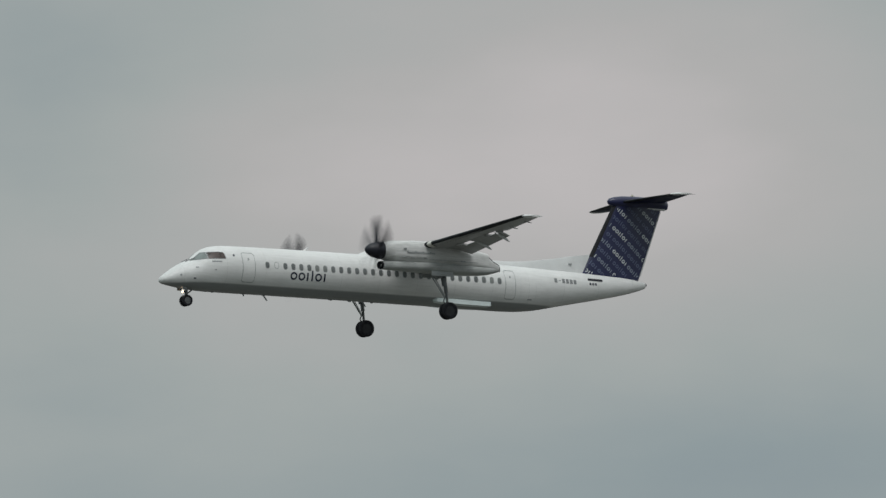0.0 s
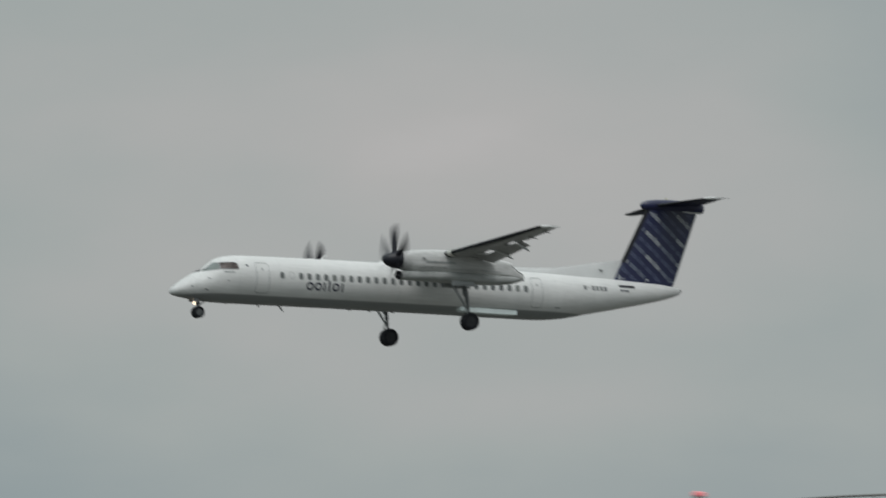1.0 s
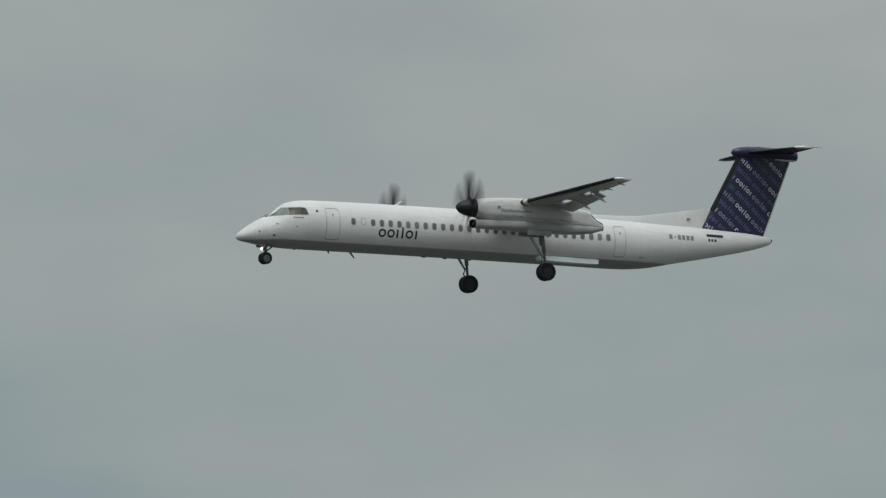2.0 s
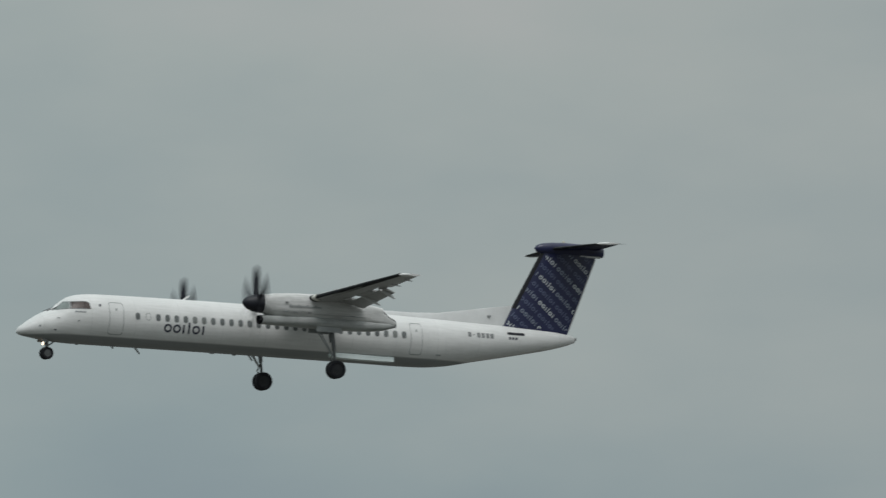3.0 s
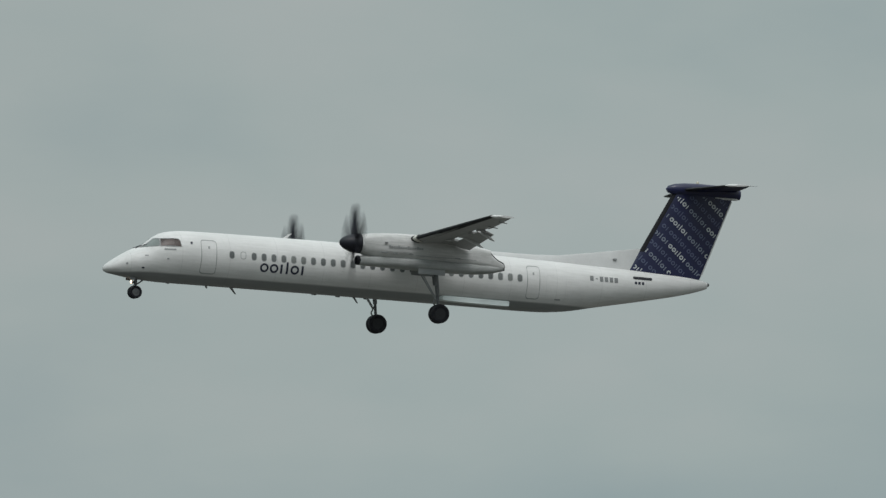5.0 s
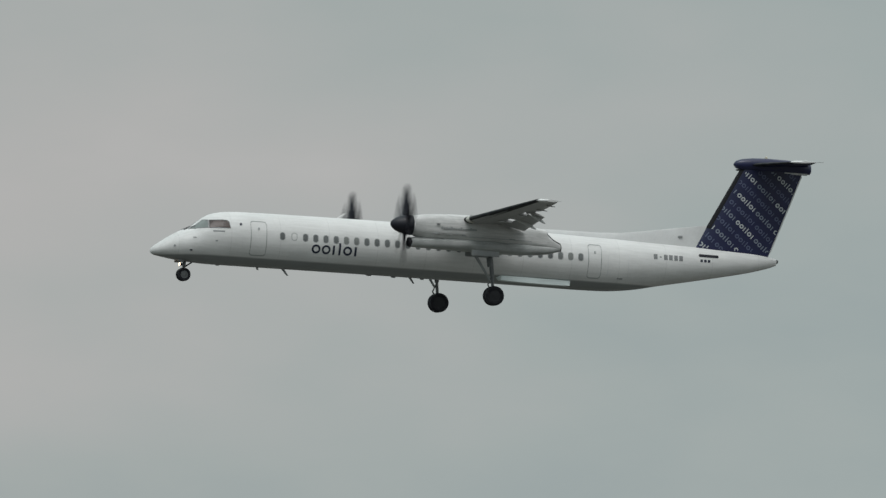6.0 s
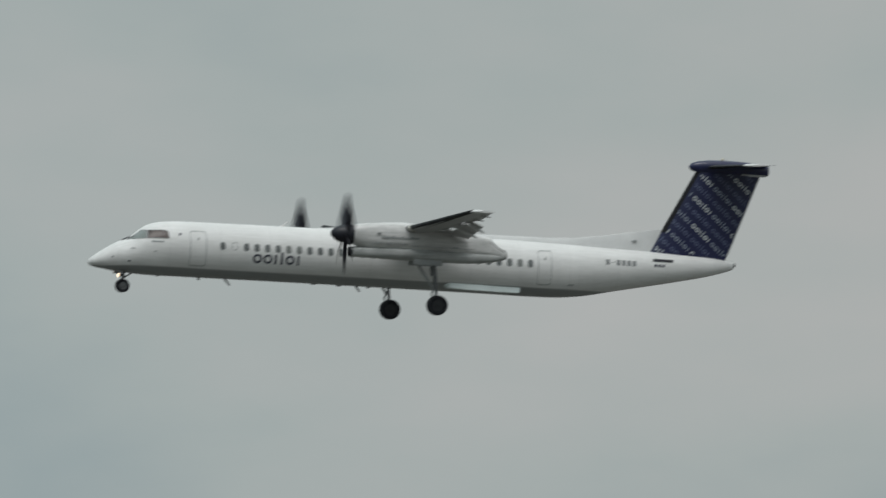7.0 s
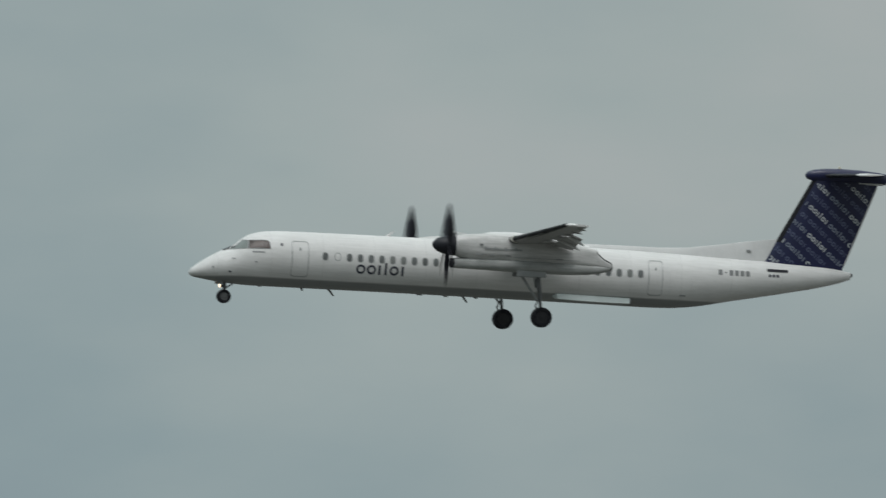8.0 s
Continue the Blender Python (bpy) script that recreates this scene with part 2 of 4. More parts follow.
def tube(bm, a, b, ra, rb=None, n=10):
    """A round rod from a to b."""
    a, b, rb = Vector(a), Vector(b), ra if rb is None else rb
    q = (b - a).to_track_quat("Z", "Y")
    rings = []
    for c, r in ((a, ra), (b, rb)):
        rings.append([c + q @ Vector((math.cos(i * math.tau / n) * r, math.sin(i * math.tau / n) * r, 0)) for i in range(n)])
    skin(bm, rings)


def block(bm, lo, hi, bevel=0.02):
    """A box between two corners, with rounded edges."""
    r = bmesh.ops.create_cube(bm, size=1.0)
    for v in r["verts"]:
        v.co = Vector([lo[i] + (v.co[i] + 0.5) * (hi[i] - lo[i]) for i in range(3)])
    if bevel:
        es = list({e for v in r["verts"] for e in v.link_edges})
        bmesh.ops.bevel(bm, geom=es, offset=bevel, segments=2, affect="EDGES")


def turned(bm, profile, axis="x", center=(0, 0, 0), n=28):
    """A body of revolution from (along, radius) pairs."""
    rings = []
    for s, r in profile:
        ring = []
        for i in range(n):
            c, d = math.cos(i * math.tau / n) * r, math.sin(i * math.tau / n) * r
            p = {"x": (s, c, d), "y": (d, s, c), "z": (c, d, s)}[axis]
            ring.append(Vector(p) + Vector(center))
        rings.append(ring)
    skin(bm, rings)


def spline(nodes):
    """A smooth curve through (x, value) pairs, without overshoot."""
    xs, ys = [p[0] for p in nodes], [p[1] for p in nodes]
    d = [(ys[i + 1] - ys[i]) / (xs[i + 1] - xs[i]) for i in range(len(xs) - 1)]
    m = [d[0]] + [0.0 if d[i - 1] * d[i] <= 0 else 2 * d[i - 1] * d[i] / (d[i - 1] + d[i]) for i in range(1, len(d))] + [d[-1]]

    def f(x):
        x = min(max(x, xs[0]), xs[-1])
        i = max(k for k in range(len(xs) - 1) if xs[k] <= x)
        h = xs[i + 1] - xs[i]
        u = (x - xs[i]) / h
        return (2 * u**3 - 3 * u**2 + 1) * ys[i] + (u**3 - 2 * u**2 + u) * h * m[i] + (-2 * u**3 + 3 * u**2) * ys[i + 1] + (u**3 - u**2) * h * m[i + 1]

    return f


# ---- ground and the tall tank ----
def build_ground():
    bm = bmesh.new()
    n = 48
    rings = [0.0] + [40.0 * 1.6**k for k in range(12)]
    prev = None
    for r in rings[1:]:
        ring = [bm.verts.new((math.cos(i * math.tau / n) * r, math.sin(i * math.tau / n) * r, 0.0)) for i in range(n)]
        if prev is None:
            bm.faces.new(ring)
        else:
            for i in range(n):
                bm.faces.new((prev[i], ring[i], ring[(i + 1) % n], prev[(i + 1) % n]))
        prev = ring
    g = new("ground", finish(bm, "ground", GRASS, False))
    tagged(g, "open dry grass and gravel out to the horizon", "ground", kind="structure")


TANK = dict(d=450.0, az=31.768, ring_el=7.3165, radius=4.107)


def build_tank():
    """A round concrete tower; its railed top shows, with an obstruction light and a yellow vent."""
    d, a = TANK["d"], radians(TANK["az"])
    cx, cy, R = d * math.sin(a), d * math.cos(a), TANK["radius"]
    top = EYE.z + d * math.tan(radians(TANK["ring_el"]))
    deck = top - 1.1
    root = tagged(new("water_tower"), "tall round concrete tower with a railed roof and a red lamp", "tower")
    root.location = (cx, cy, 0)
    bm = bmesh.new()
    turned(bm, [(0, R + 0.35), (0.6, R + 0.3), (deck - 2.5, R - 0.25), (deck - 1.2, R - 0.2), (deck - 0.5, R + 0.15), (deck - 0.25, R + 0.2)], "z", n=48)
    part("shaft", bm, CONCRETE, root)
    bm = bmesh.new()
    turned(bm, [(deck - 0.248, R + 0.22), (deck - 0.02, R + 0.22), (deck, R + 0.2)], "z", n=48)
    part("roof_slab", bm, CONCRETE, root)

    def hoop(z, r, thick):
        bm = bmesh.new()
        n, m = 96, 8
        vs = []
        for i in range(n):
            t = i * math.tau / n
            vs.append([bm.verts.new(((r + thick * math.cos(j * math.tau / m)) * math.cos(t), (r + thick * math.cos(j * math.tau / m)) * math.sin(t), z + thick * math.sin(j * math.tau / m))) for j in range(m)])
        for i in range(n):
            for j in range(m):
                bm.faces.new((vs[i][j], vs[(i + 1) % n][j], vs[(i + 1) % n][(j + 1) % m], vs[i][(j + 1) % m]))
        return bm

    part("top_rail", hoop(top, R, 0.026), RAIL, root)
    part("middle_rail", hoop(top - 0.39, R, 0.02), RAIL, root)
    bm = hoop(deck + 0.08, R, 0.03)
    part("toe_rail", bm, RAIL, root)
    bm = bmesh.new()
    block(bm, (-0.035, -0.05, deck), (0.035, 0.05, top - 0.02), 0.008)
    first = None
    # the side of the tower that faces the viewer
    face = math.atan2(-cy, -cx)
    for k in range(18):
        ang = face + radians(1.6 + 20.0 * k)
        if first is None:
            first = part("post", bm, POST, root)
            o = first
        else:
            o = new("post", first.data)
            o.parent = root
        o.matrix_basis = Matrix.Translation((R * math.cos(ang), R * math.sin(ang), 0)) @ Matrix.Rotation(ang + math.pi / 2, 4, "Z")
    ang = face - radians(59)
    px, py = (R + 0.02) * math.cos(ang), (R + 0.02) * math.sin(ang)
    bm = bmesh.new()
    tube(bm, (px, py, deck), (px, py, top + 0.27), 0.055, n=12)
    tube(bm, (px, py, top + 0.12), (px, py, top + 0.2), 0.085, n=12)
    mast = part("lamp_mast", bm, RAIL, root)
    bm = bmesh.new()
    turned(bm, [(top + 0.24, 0.08), (top + 0.30, 0.115), (top + 0.37, 0.11)], "z", (px, py, 0), 16)
    part("lamp_housing", bm, POST, mast)
    bm = bmesh.new()
    turned(bm, [(top + 0.372, 0.135), (top + 0.43, 0.135), (top + 0.46, 0.10), (top + 0.47, 0.04)], "z", (px, py, 0), 16)
    part("red_lamp", bm, RED, mast, "pinkish red obstruction lamp glass")
    # stay from the mast down to the deck
    bm = bmesh.new()
    inner = [Vector((px, py, top + 0.03)), Vector((px * 0.93 + 0.3, py * 0.93 - 0.3, top - 0.06)), Vector((px * 0.8 + 0.6, py * 0.8 - 0.5, top - 0.6)), Vector((px * 0.75 + 0.7, py * 0.75 - 0.6, deck))]
    for p, q in zip(inner, inner[1:]):
        tube(bm, p, q, 0.022, n=8)
    part("stay", bm, RAIL, root)
    # a small box on the middle rail
    bm = bmesh.new()
    block(bm, (-0.045, -0.05, top - 0.375), (0.045, 0.05, top - 0.15), 0.012)
    box = part("junction_box", bm, GREY, root, "small grey box on the middle rail")
    ang = face - radians(22.8)
    box.matrix_basis = Matrix.Translation((R * math.cos(ang), R * math.sin(ang), 0)) @ Matrix.Rotation(ang + math.pi / 2, 4, "Z")
    # roof vent
    rx, ry = math.cos(a), -math.sin(a)
    vx, vy = 1.03 * rx, 1.03 * ry
    bm = bmesh.new()
    turned(bm, [(deck - 0.02, 0.36), (top - 0.02, 0.36), (top, 0.40)], "z", (vx, vy, 0), 24)
    vent = part("roof_vent", bm, YELLOW, root, "yellow roof vent with a cream cap")
    bm = bmesh.new()
    turned(bm, [(top + 0.002, 0.50), (top + 0.16, 0.50), (top + 0.21, 0.46), (top + 0.25, 0.25), (top + 0.255, 0.05)], "z", (vx, vy, 0), 24)
    part("cap", bm, CREAM, vent)


# ---- the aircraft: x aft from the nose tip, y to starboard, z up ----
TOP = spline([(0, -1.13), (0.03, -1.035), (0.1, -0.945), (0.25, -0.83), (0.79, -0.45), (1.5, -0.05), (1.94, 0.13), (2.36, 0.50), (2.87, 0.79), (3.6, 0.93), (4.4, 0.97), (7.3, 1.0), (11, 1.01), (18, 1.01), (22, 0.95), (25, 0.86), (27, 0.81), (29.5, 0.70), (30.6, 0.58), (30.95, 0.50)])
BOT = spline([(0, -1.19), (0.03, -1.245), (0.1, -1.295), (0.25, -1.345), (0.69, -1.415), (1.57, -1.53), (3.0, -1.60), (4.5, -1.595), (11, -1.575), (19, -1.585), (21, -1.60), (22.3, -1.58), (23.5, -1.47), (25.2, -1.14), (28.1, -0.56), (29.6, -0.23), (30.6, 0.06), (30.95, 0.20)])
HALF = spline([(0, 0.03), (0.03, 0.13), (0.1, 0.23), (0.25, 0.35), (0.79, 0.58), (1.5, 0.84), (2.4, 1.06), (3.5, 1.23), (5, 1.30), (20, 1.30), (22.5, 1.22), (25, 0.98), (28, 0.58), (29.6, 0.38), (30.6, 0.22), (30.95, 0.11)])


def hull_y(x, z):
    t, b = TOP(x), BOT(x)
    k = (z - (t + b) / 2) / ((t - b) / 2)
    return HALF(x) * math.sqrt(max(0.0, 1 - k * k))


def hull_point(x, z, side, off):
    """A point on the hull's side (-1 port, 1 starboard), lifted off it."""
    y = hull_y(x, z)
    t, b = TOP(x), BOT(x)
    h, w = (t - b) / 2, HALF(x)
    n = Vector((0, y / (w * w), (z - (t + b) / 2) / (h * h))).normalized()
    return Vector((x, side * (y + off * n.y), z + off * n.z))


def hull_patch(bm, outline, side, off=0.006, rings=3):
    """A piece of skin on the hull inside an outline of (x, z) points."""
    cx, cz = sum(p[0] for p in outline) / len(outline), sum(p[1] for p in outline) / len(outline)
    vs = []
    for k in range(rings):
        f = 1 - k / rings
        vs.append([bm.verts.new(hull_point(cx + (x - cx) * f, cz + (z - cz) * f, side, off)) for x, z in outline])
    mid = bm.verts.new(hull_point(cx, cz, side, off))
    n = len(outline)
    for a, b in zip(vs, vs[1:]):
        for i in range(n):
            bm.faces.new((a[i], a[(i + 1) % n], b[(i + 1) % n], b[i]))
    for i in range(n):
        bm.faces.new((vs[-1][i], vs[-1][(i + 1) % n], mid))
    # a rim that runs down into the skin
    low = [bm.verts.new(hull_point(x, z, side, -0.01)) for x, z in outline]
    for i in range(n):
        bm.faces.new((vs[0][i], low[i], low[(i + 1) % n], vs[0][(i + 1) % n]))


def rounded(cx, cz, w, h, r, n=4):
    pts = []
    for sx, sz, a0 in ((1, 1, 0), (-1, 1, 90), (-1, -1, 180), (1, -1, 270)):
        for i in range(n + 1):
            a = radians(a0 + 90 * i / n)
            pts.append((cx + sx * (w / 2 - r) + r * math.cos(a), cz + sz * (h / 2 - r) + r * math.sin(a)))
    return pts


def dense(poly, step=0.15):
    out = []
    for (x0, z0), (x1, z1) in zip(poly, poly[1:] + poly[:1]):
        n = max(1, int(math.hypot(x1 - x0, z1 - z0) / step))
        out += [(x0 + (x1 - x0) * i / n, z0 + (z1 - z0) * i / n) for i in range(n)]
    return out


def hull_line(bm, outline, side, width=0.03, off=0.005):
    """A narrow band along a closed outline on the hull."""
    cx, cz = sum(p[0] for p in outline) / len(outline), sum(p[1] for p in outline) / len(outline)
    a, b = [], []
    for x, z in outline:
        d = math.hypot(x - cx, z - cz)
        k = 1 - width / d
        a.append(bm.verts.new(hull_point(x, z, side, off)))
        b.append(bm.verts.new(hull_point(cx + (x - cx) * k, cz + (z - cz) * k, side, off)))
    n = len(a)
    for i in range(n):
        bm.faces.new((a[i], a[(i + 1) % n], b[(i + 1) % n], b[i]))


def airfoil(chord, thick, n=14, cut=1.0):
    """A closed wing section of (x, z), the upper side first; cut: the share of the chord that is kept."""
    def h(u):
        return thick / 0.2 * (0.2969 * math.sqrt(u) - 0.126 * u - 0.3516 * u * u + 0.2843 * u**3 - 0.1036 * u**4)
    us = [cut * 0.5 * (1 - math.cos(math.pi * i / n)) for i in range(n + 1)]
    up = [(u * chord, h(u) * chord * 1.15) for u in reversed(us)]
    dn = [(u * chord, -h(u) * chord * 0.85) for u in us[1:]]
    if cut >= 1.0:
        dn = dn[:-1]
    return up + dn


def wing_loft(bm, stations, thick, cut=1.0, turn=0.0, upright=False):
    """Stations of (span, leading edge x, z, chord); upright lofts go up instead of out."""
    rings = []
    c, s = math.cos(radians(turn)), math.sin(radians(turn))
    for y, x0, z0, chord in stations:
        pts = airfoil(chord, thick, cut=cut)
        if upright:
            rings.append([Vector((x0 + x, z, y)) for x, z in pts])
        else:
            rings.append([Vector((x0 + x * c + z * s, y, z0 - x * s + z * c)) for x, z in pts])
    skin(bm, rings)


def boot_loft(bm, stations, thick, share=0.1, upright=False):
    """A rubber sleeve round the leading edge."""
    rings = []
    for y, x0, z0, chord in stations:
        us = [share * (1 - i / 6) ** 2 for i in range(7)]

        def h(u):
            return thick / 0.2 * (0.2969 * math.sqrt(u) - 0.126 * u - 0.3516 * u * u)
        pts = [(u, h(u) * 1.15) for u in us] + [(u, -h(u) * 0.85) for u in us[-2::-1]]
        pts = [(x * chord - 0.008, z * chord * 1.03 + (0.004 if z > 0 else -0.004)) for x, z in pts]
        rings.append([Vector((x0 + x, z, y)) if upright else Vector((x0 + x, y, z0 + z)) for x, z in pts])
    vs = [[bm.verts.new(p) for p in r] for r in rings]
    for a, b in zip(vs, vs[1:]):
        for i in range(len(a) - 1):
            bm.faces.new((a[i], a[i + 1], b[i + 1], b[i]))


# six plain shapes that stand in for the airline's word: kind, offset, width, bottom, top in shares of the small-letter height
WORD = (("ring", 0.0, 1.02, 0.0, 1.0), ("ring", 1.16, 1.02, 0.0, 1.0), ("bar", 2.42, 0.24, 0.0, 1.0), ("bar", 3.10, 0.24, 0.0, 1.3), ("ring", 3.62, 1.02, 0.0, 1.0), ("bar", 4.92, 0.24, 0.0, 1.0))
WORD_SPAN = 5.3


def word_block(k, h, stroke=0.235):
    """The pieces of one shape of the word, as four-sided loops of (x, z)."""
    kind, o, w, lo, hi = WORD[k]
    if kind == "bar":
        return [[(o * h, (lo + (hi - lo) * i / 4) * h), ((o + w) * h, (lo + (hi - lo) * i / 4) * h), ((o + w) * h, (lo + (hi - lo) * (i + 1) / 4) * h), (o * h, (lo + (hi - lo) * (i + 1) / 4) * h)] for i in range(4)]
    cx, cz, ra, rb, n = o + w / 2, (lo + hi) / 2, w / 2, (hi - lo) / 2, 16
    out = []
    for i in range(n):
        c = [(math.cos(j * math.tau / n), math.sin(j * math.tau / n)) for j in (i, i + 1)]
        loop = [(cx + ra * c[0][0], cz + rb * c[0][1]), (cx + ra * c[1][0], cz + rb * c[1][1]), (cx + (ra - stroke) * c[1][0], cz + (rb - stroke) * c[1][1]), (cx + (ra - stroke) * c[0][0], cz + (rb - stroke) * c[0][1])]
        out.append([(x * h, z * h) for x, z in loop])
    return out


# the wing and the engines as a whole sit this much above the datum of their drawings
WING_LIFT = -0.055
HUB_X, HUB_Y, HUB_Z = 11.12, 4.40, 0.715 + WING_LIFT
MAIN_X, MAIN_Z = 15.645, -2.41


def build_fuselage(plane):
    bm = bmesh.new()
    xs = [0.0, 0.02, 0.05, 0.08, 0.12, 0.18] + [0.25 * i for i in range(1, 22)] + [5.5 + 0.5 * i for i in range(32)] + [21.5 + 0.25 * i for i in range(38)] + [30.85, 30.94]
    rings, n = [], 56
    for x in xs:
        t, b, w = TOP(x), BOT(x), HALF(x)
        rings.append([Vector((x, math.sin(i * math.tau / n) * w, (t + b) / 2 + math.cos(i * math.tau / n) * (t - b) / 2)) for i in range(n)])
    skin(bm, rings)
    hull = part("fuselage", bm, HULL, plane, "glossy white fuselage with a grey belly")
    # tail cone end
    bm = bmesh.new()
    turned(bm, [(30.90, 0.09), (31.00, 0.10), (31.05, 0.06)], "x", (0, 0, 0.39), 16)
    part("tail_exhaust", bm, METAL, plane)
    return hull


def build_windows(plane):
    for side in (-1, 1):
        for x in [6.08] + [7.21 + 0.505 * k for k in range(28)]:
            bm = bmesh.new()
            hull_line(bm, rounded(x, -0.105, 0.275, 0.385, 0.12), side, 0.03, 0.006)
            w = part("cabin_window", bm, SEAM, plane)
            bm = bmesh.new()
            hull_patch(bm, rounded(x, -0.105, 0.215, 0.325, 0.095), side, 0.004, 2)
            part("pane", bm, GLASS, w)
        # the blanked window
        bm = bmesh.new()
        hull_line(bm, rounded(6.66, -0.09, 0.29, 0.37, 0.12), side, 0.03, 0.005)
        part("blanked_window", bm, SEAM, plane, "blanked cabin window, only its outline left")
        # cockpit glazing
        for name, poly, mat, note in (
            ("windshield", [(1.70, -0.03), (1.95, 0.10), (2.36, 0.455), (2.565, 0.46), (2.525, 0.075)], SHIELD, "raked windshield pane reflecting the sky"),
            ("cockpit_window", [(2.535, 0.07), (2.58, 0.455), (3.20, 0.50), (3.44, 0.48), (3.52, 0.40), (3.56, 0.11)], SIDEGLASS, "dark brownish cockpit side window"),
        ):
            bm = bmesh.new()
            hull_patch(bm, dense(poly), side, 0.012, 5)
            pane = part(name, bm, mat, plane, note)
            bm = bmesh.new()
            hull_line(bm, dense(poly), side, 0.034, 0.016)
            part("window_frame", bm, SLATE, pane)


def build_wiper(plane):
    for y in (-0.22, 0.22):
        bm = bmesh.new()
        tube(bm, (1.52, y, TOP(1.52) - 0.06), (1.60, y, TOP(1.60) + 0.0), 0.03, n=8)
        tube(bm, (1.60, y, TOP(1.60) - 0.01), (2.02, y * 1.8, TOP(2.02) - 0.02), 0.016, n=6)
        part("windshield_wiper", bm, BLACK, plane)


def build_doors(plane):
    for side in (-1, 1):
        for name, x0, x1, z0, z1, note in (("passenger_door", 4.52, 5.32, -1.10, 0.53, "white passenger door with a rounded outline"), ("service_door", 21.22, 21.90, -1.06, 0.55, "white service door behind the cabin")):
            o = dense(rounded((x0 + x1) / 2, (z0 + z1) / 2, x1 - x0, z1 - z0, 0.14), 0.12)
            bm = bmesh.new()
            hull_patch(bm, o, side, 0.005, 5)
            door = part(name, bm, HULL, plane, note)
            bm = bmesh.new()
            hull_line(bm, o, side, 0.04, 0.009)
            part("door_seal", bm, SEAM, door)
            bm = bmesh.new()
            hull_patch(bm, rounded((x0 + x1) / 2, 0.16, 0.09, 0.13, 0.03), side, 0.012, 2)
            part("door_window", bm, SEAM, door)
        # baggage hatch
        o = dense(rounded(22.75, -0.45, 1.05, 1.2, 0.12), 0.12)
        bm = bmesh.new()
        hull_line(bm, o, side, 0.02, 0.004)
        part("baggage_hatch_seam", bm, FAIRING, plane)
        # small ports, probes and vents round the cockpit
        for name, x, z, w, h in (("static_port", 4.06, 0.33, 0.11, 0.12), ("pitot_probe", 1.9, -0.42, 0.16, 0.05), ("angle_vane", 1.0, -0.86, 0.10, 0.10), ("static_port", 1.75, -1.02, 0.13, 0.06), ("drain_port", 2.9, -0.52, 0.10, 0.06), ("tail_vent", 22.9, -0.98, 0.30, 0.06)):
            bm = bmesh.new()
            hull_patch(bm, rounded(x, z, w, h, min(w, h) * 0.45), side, 0.02, 2)
            part(name, bm, MARK_DARK if name == "static_port" else GREY, plane)
        bm = bmesh.new()
        hull_patch(bm, rounded(27.40, 0.40, 1.02, 0.13, 0.05), side, 0.012, 3)
        part("air_outlet", bm, BLACK, plane, "dark slot outlet below the fin")


def build_marks(plane):
    for side in (-1, 1):
        for k in range(6):
            h, x0 = 0.43, 7.54
            bm = bmesh.new()
            for loop in word_block(k, h, 0.22):
                pts = [(x0 + (x if side < 0 else WORD_SPAN * h - x), z - 0.81) for x, z in loop]
                bm.faces.new([bm.verts.new(hull_point(x, z, side, 0.007)) for x, z in pts])
            bmesh.ops.remove_doubles(bm, verts=bm.verts, dist=0.001)
            part("wordmark_block", bm, MARK_DARK, plane)
        # registration and fleet number as plain bars
        for i in range(6):
            bm = bmesh.new()
            w = 0.19 if i != 1 else 0.12
            hh = 0.25 if i != 1 else 0.05
            hull_patch(bm, rounded(24.65 + 0.262 * i, 0.185, w, hh, 0.02, 2), side, 0.006, 2)
            part("registration_bar", bm, SLATE, plane)
        for i in range(3):
            bm = bmesh.new()
            hull_patch(bm, rounded(27.03 + 0.19 * i, 0.155, 0.13, 0.13, 0.02, 2), side, 0.006, 2)
            part("fleet_number_bar", bm, MARK_DARK, plane)
        # small name line below the cockpit glass
        bm = bmesh.new()
        hull_patch(bm, rounded(3.0, -0.06, 0.56, 0.07, 0.02), side, 0.012, 2)
        part("name_bar", bm, GREY, plane)


WING_IN = [(y, 13.82, 1.06, 2.75) for y in (-4.4, -2.2, 0.0, 2.2, 4.4)]


def wing_at(y):
    """Leading edge x, z and full chord of the outer wing at span y."""
    k = (abs(y) - 4.4) / 9.7
    return 13.82 + 0.75 * k, 1.06 + 0.66 * k, 2.75 + (1.08 - 2.75) * k


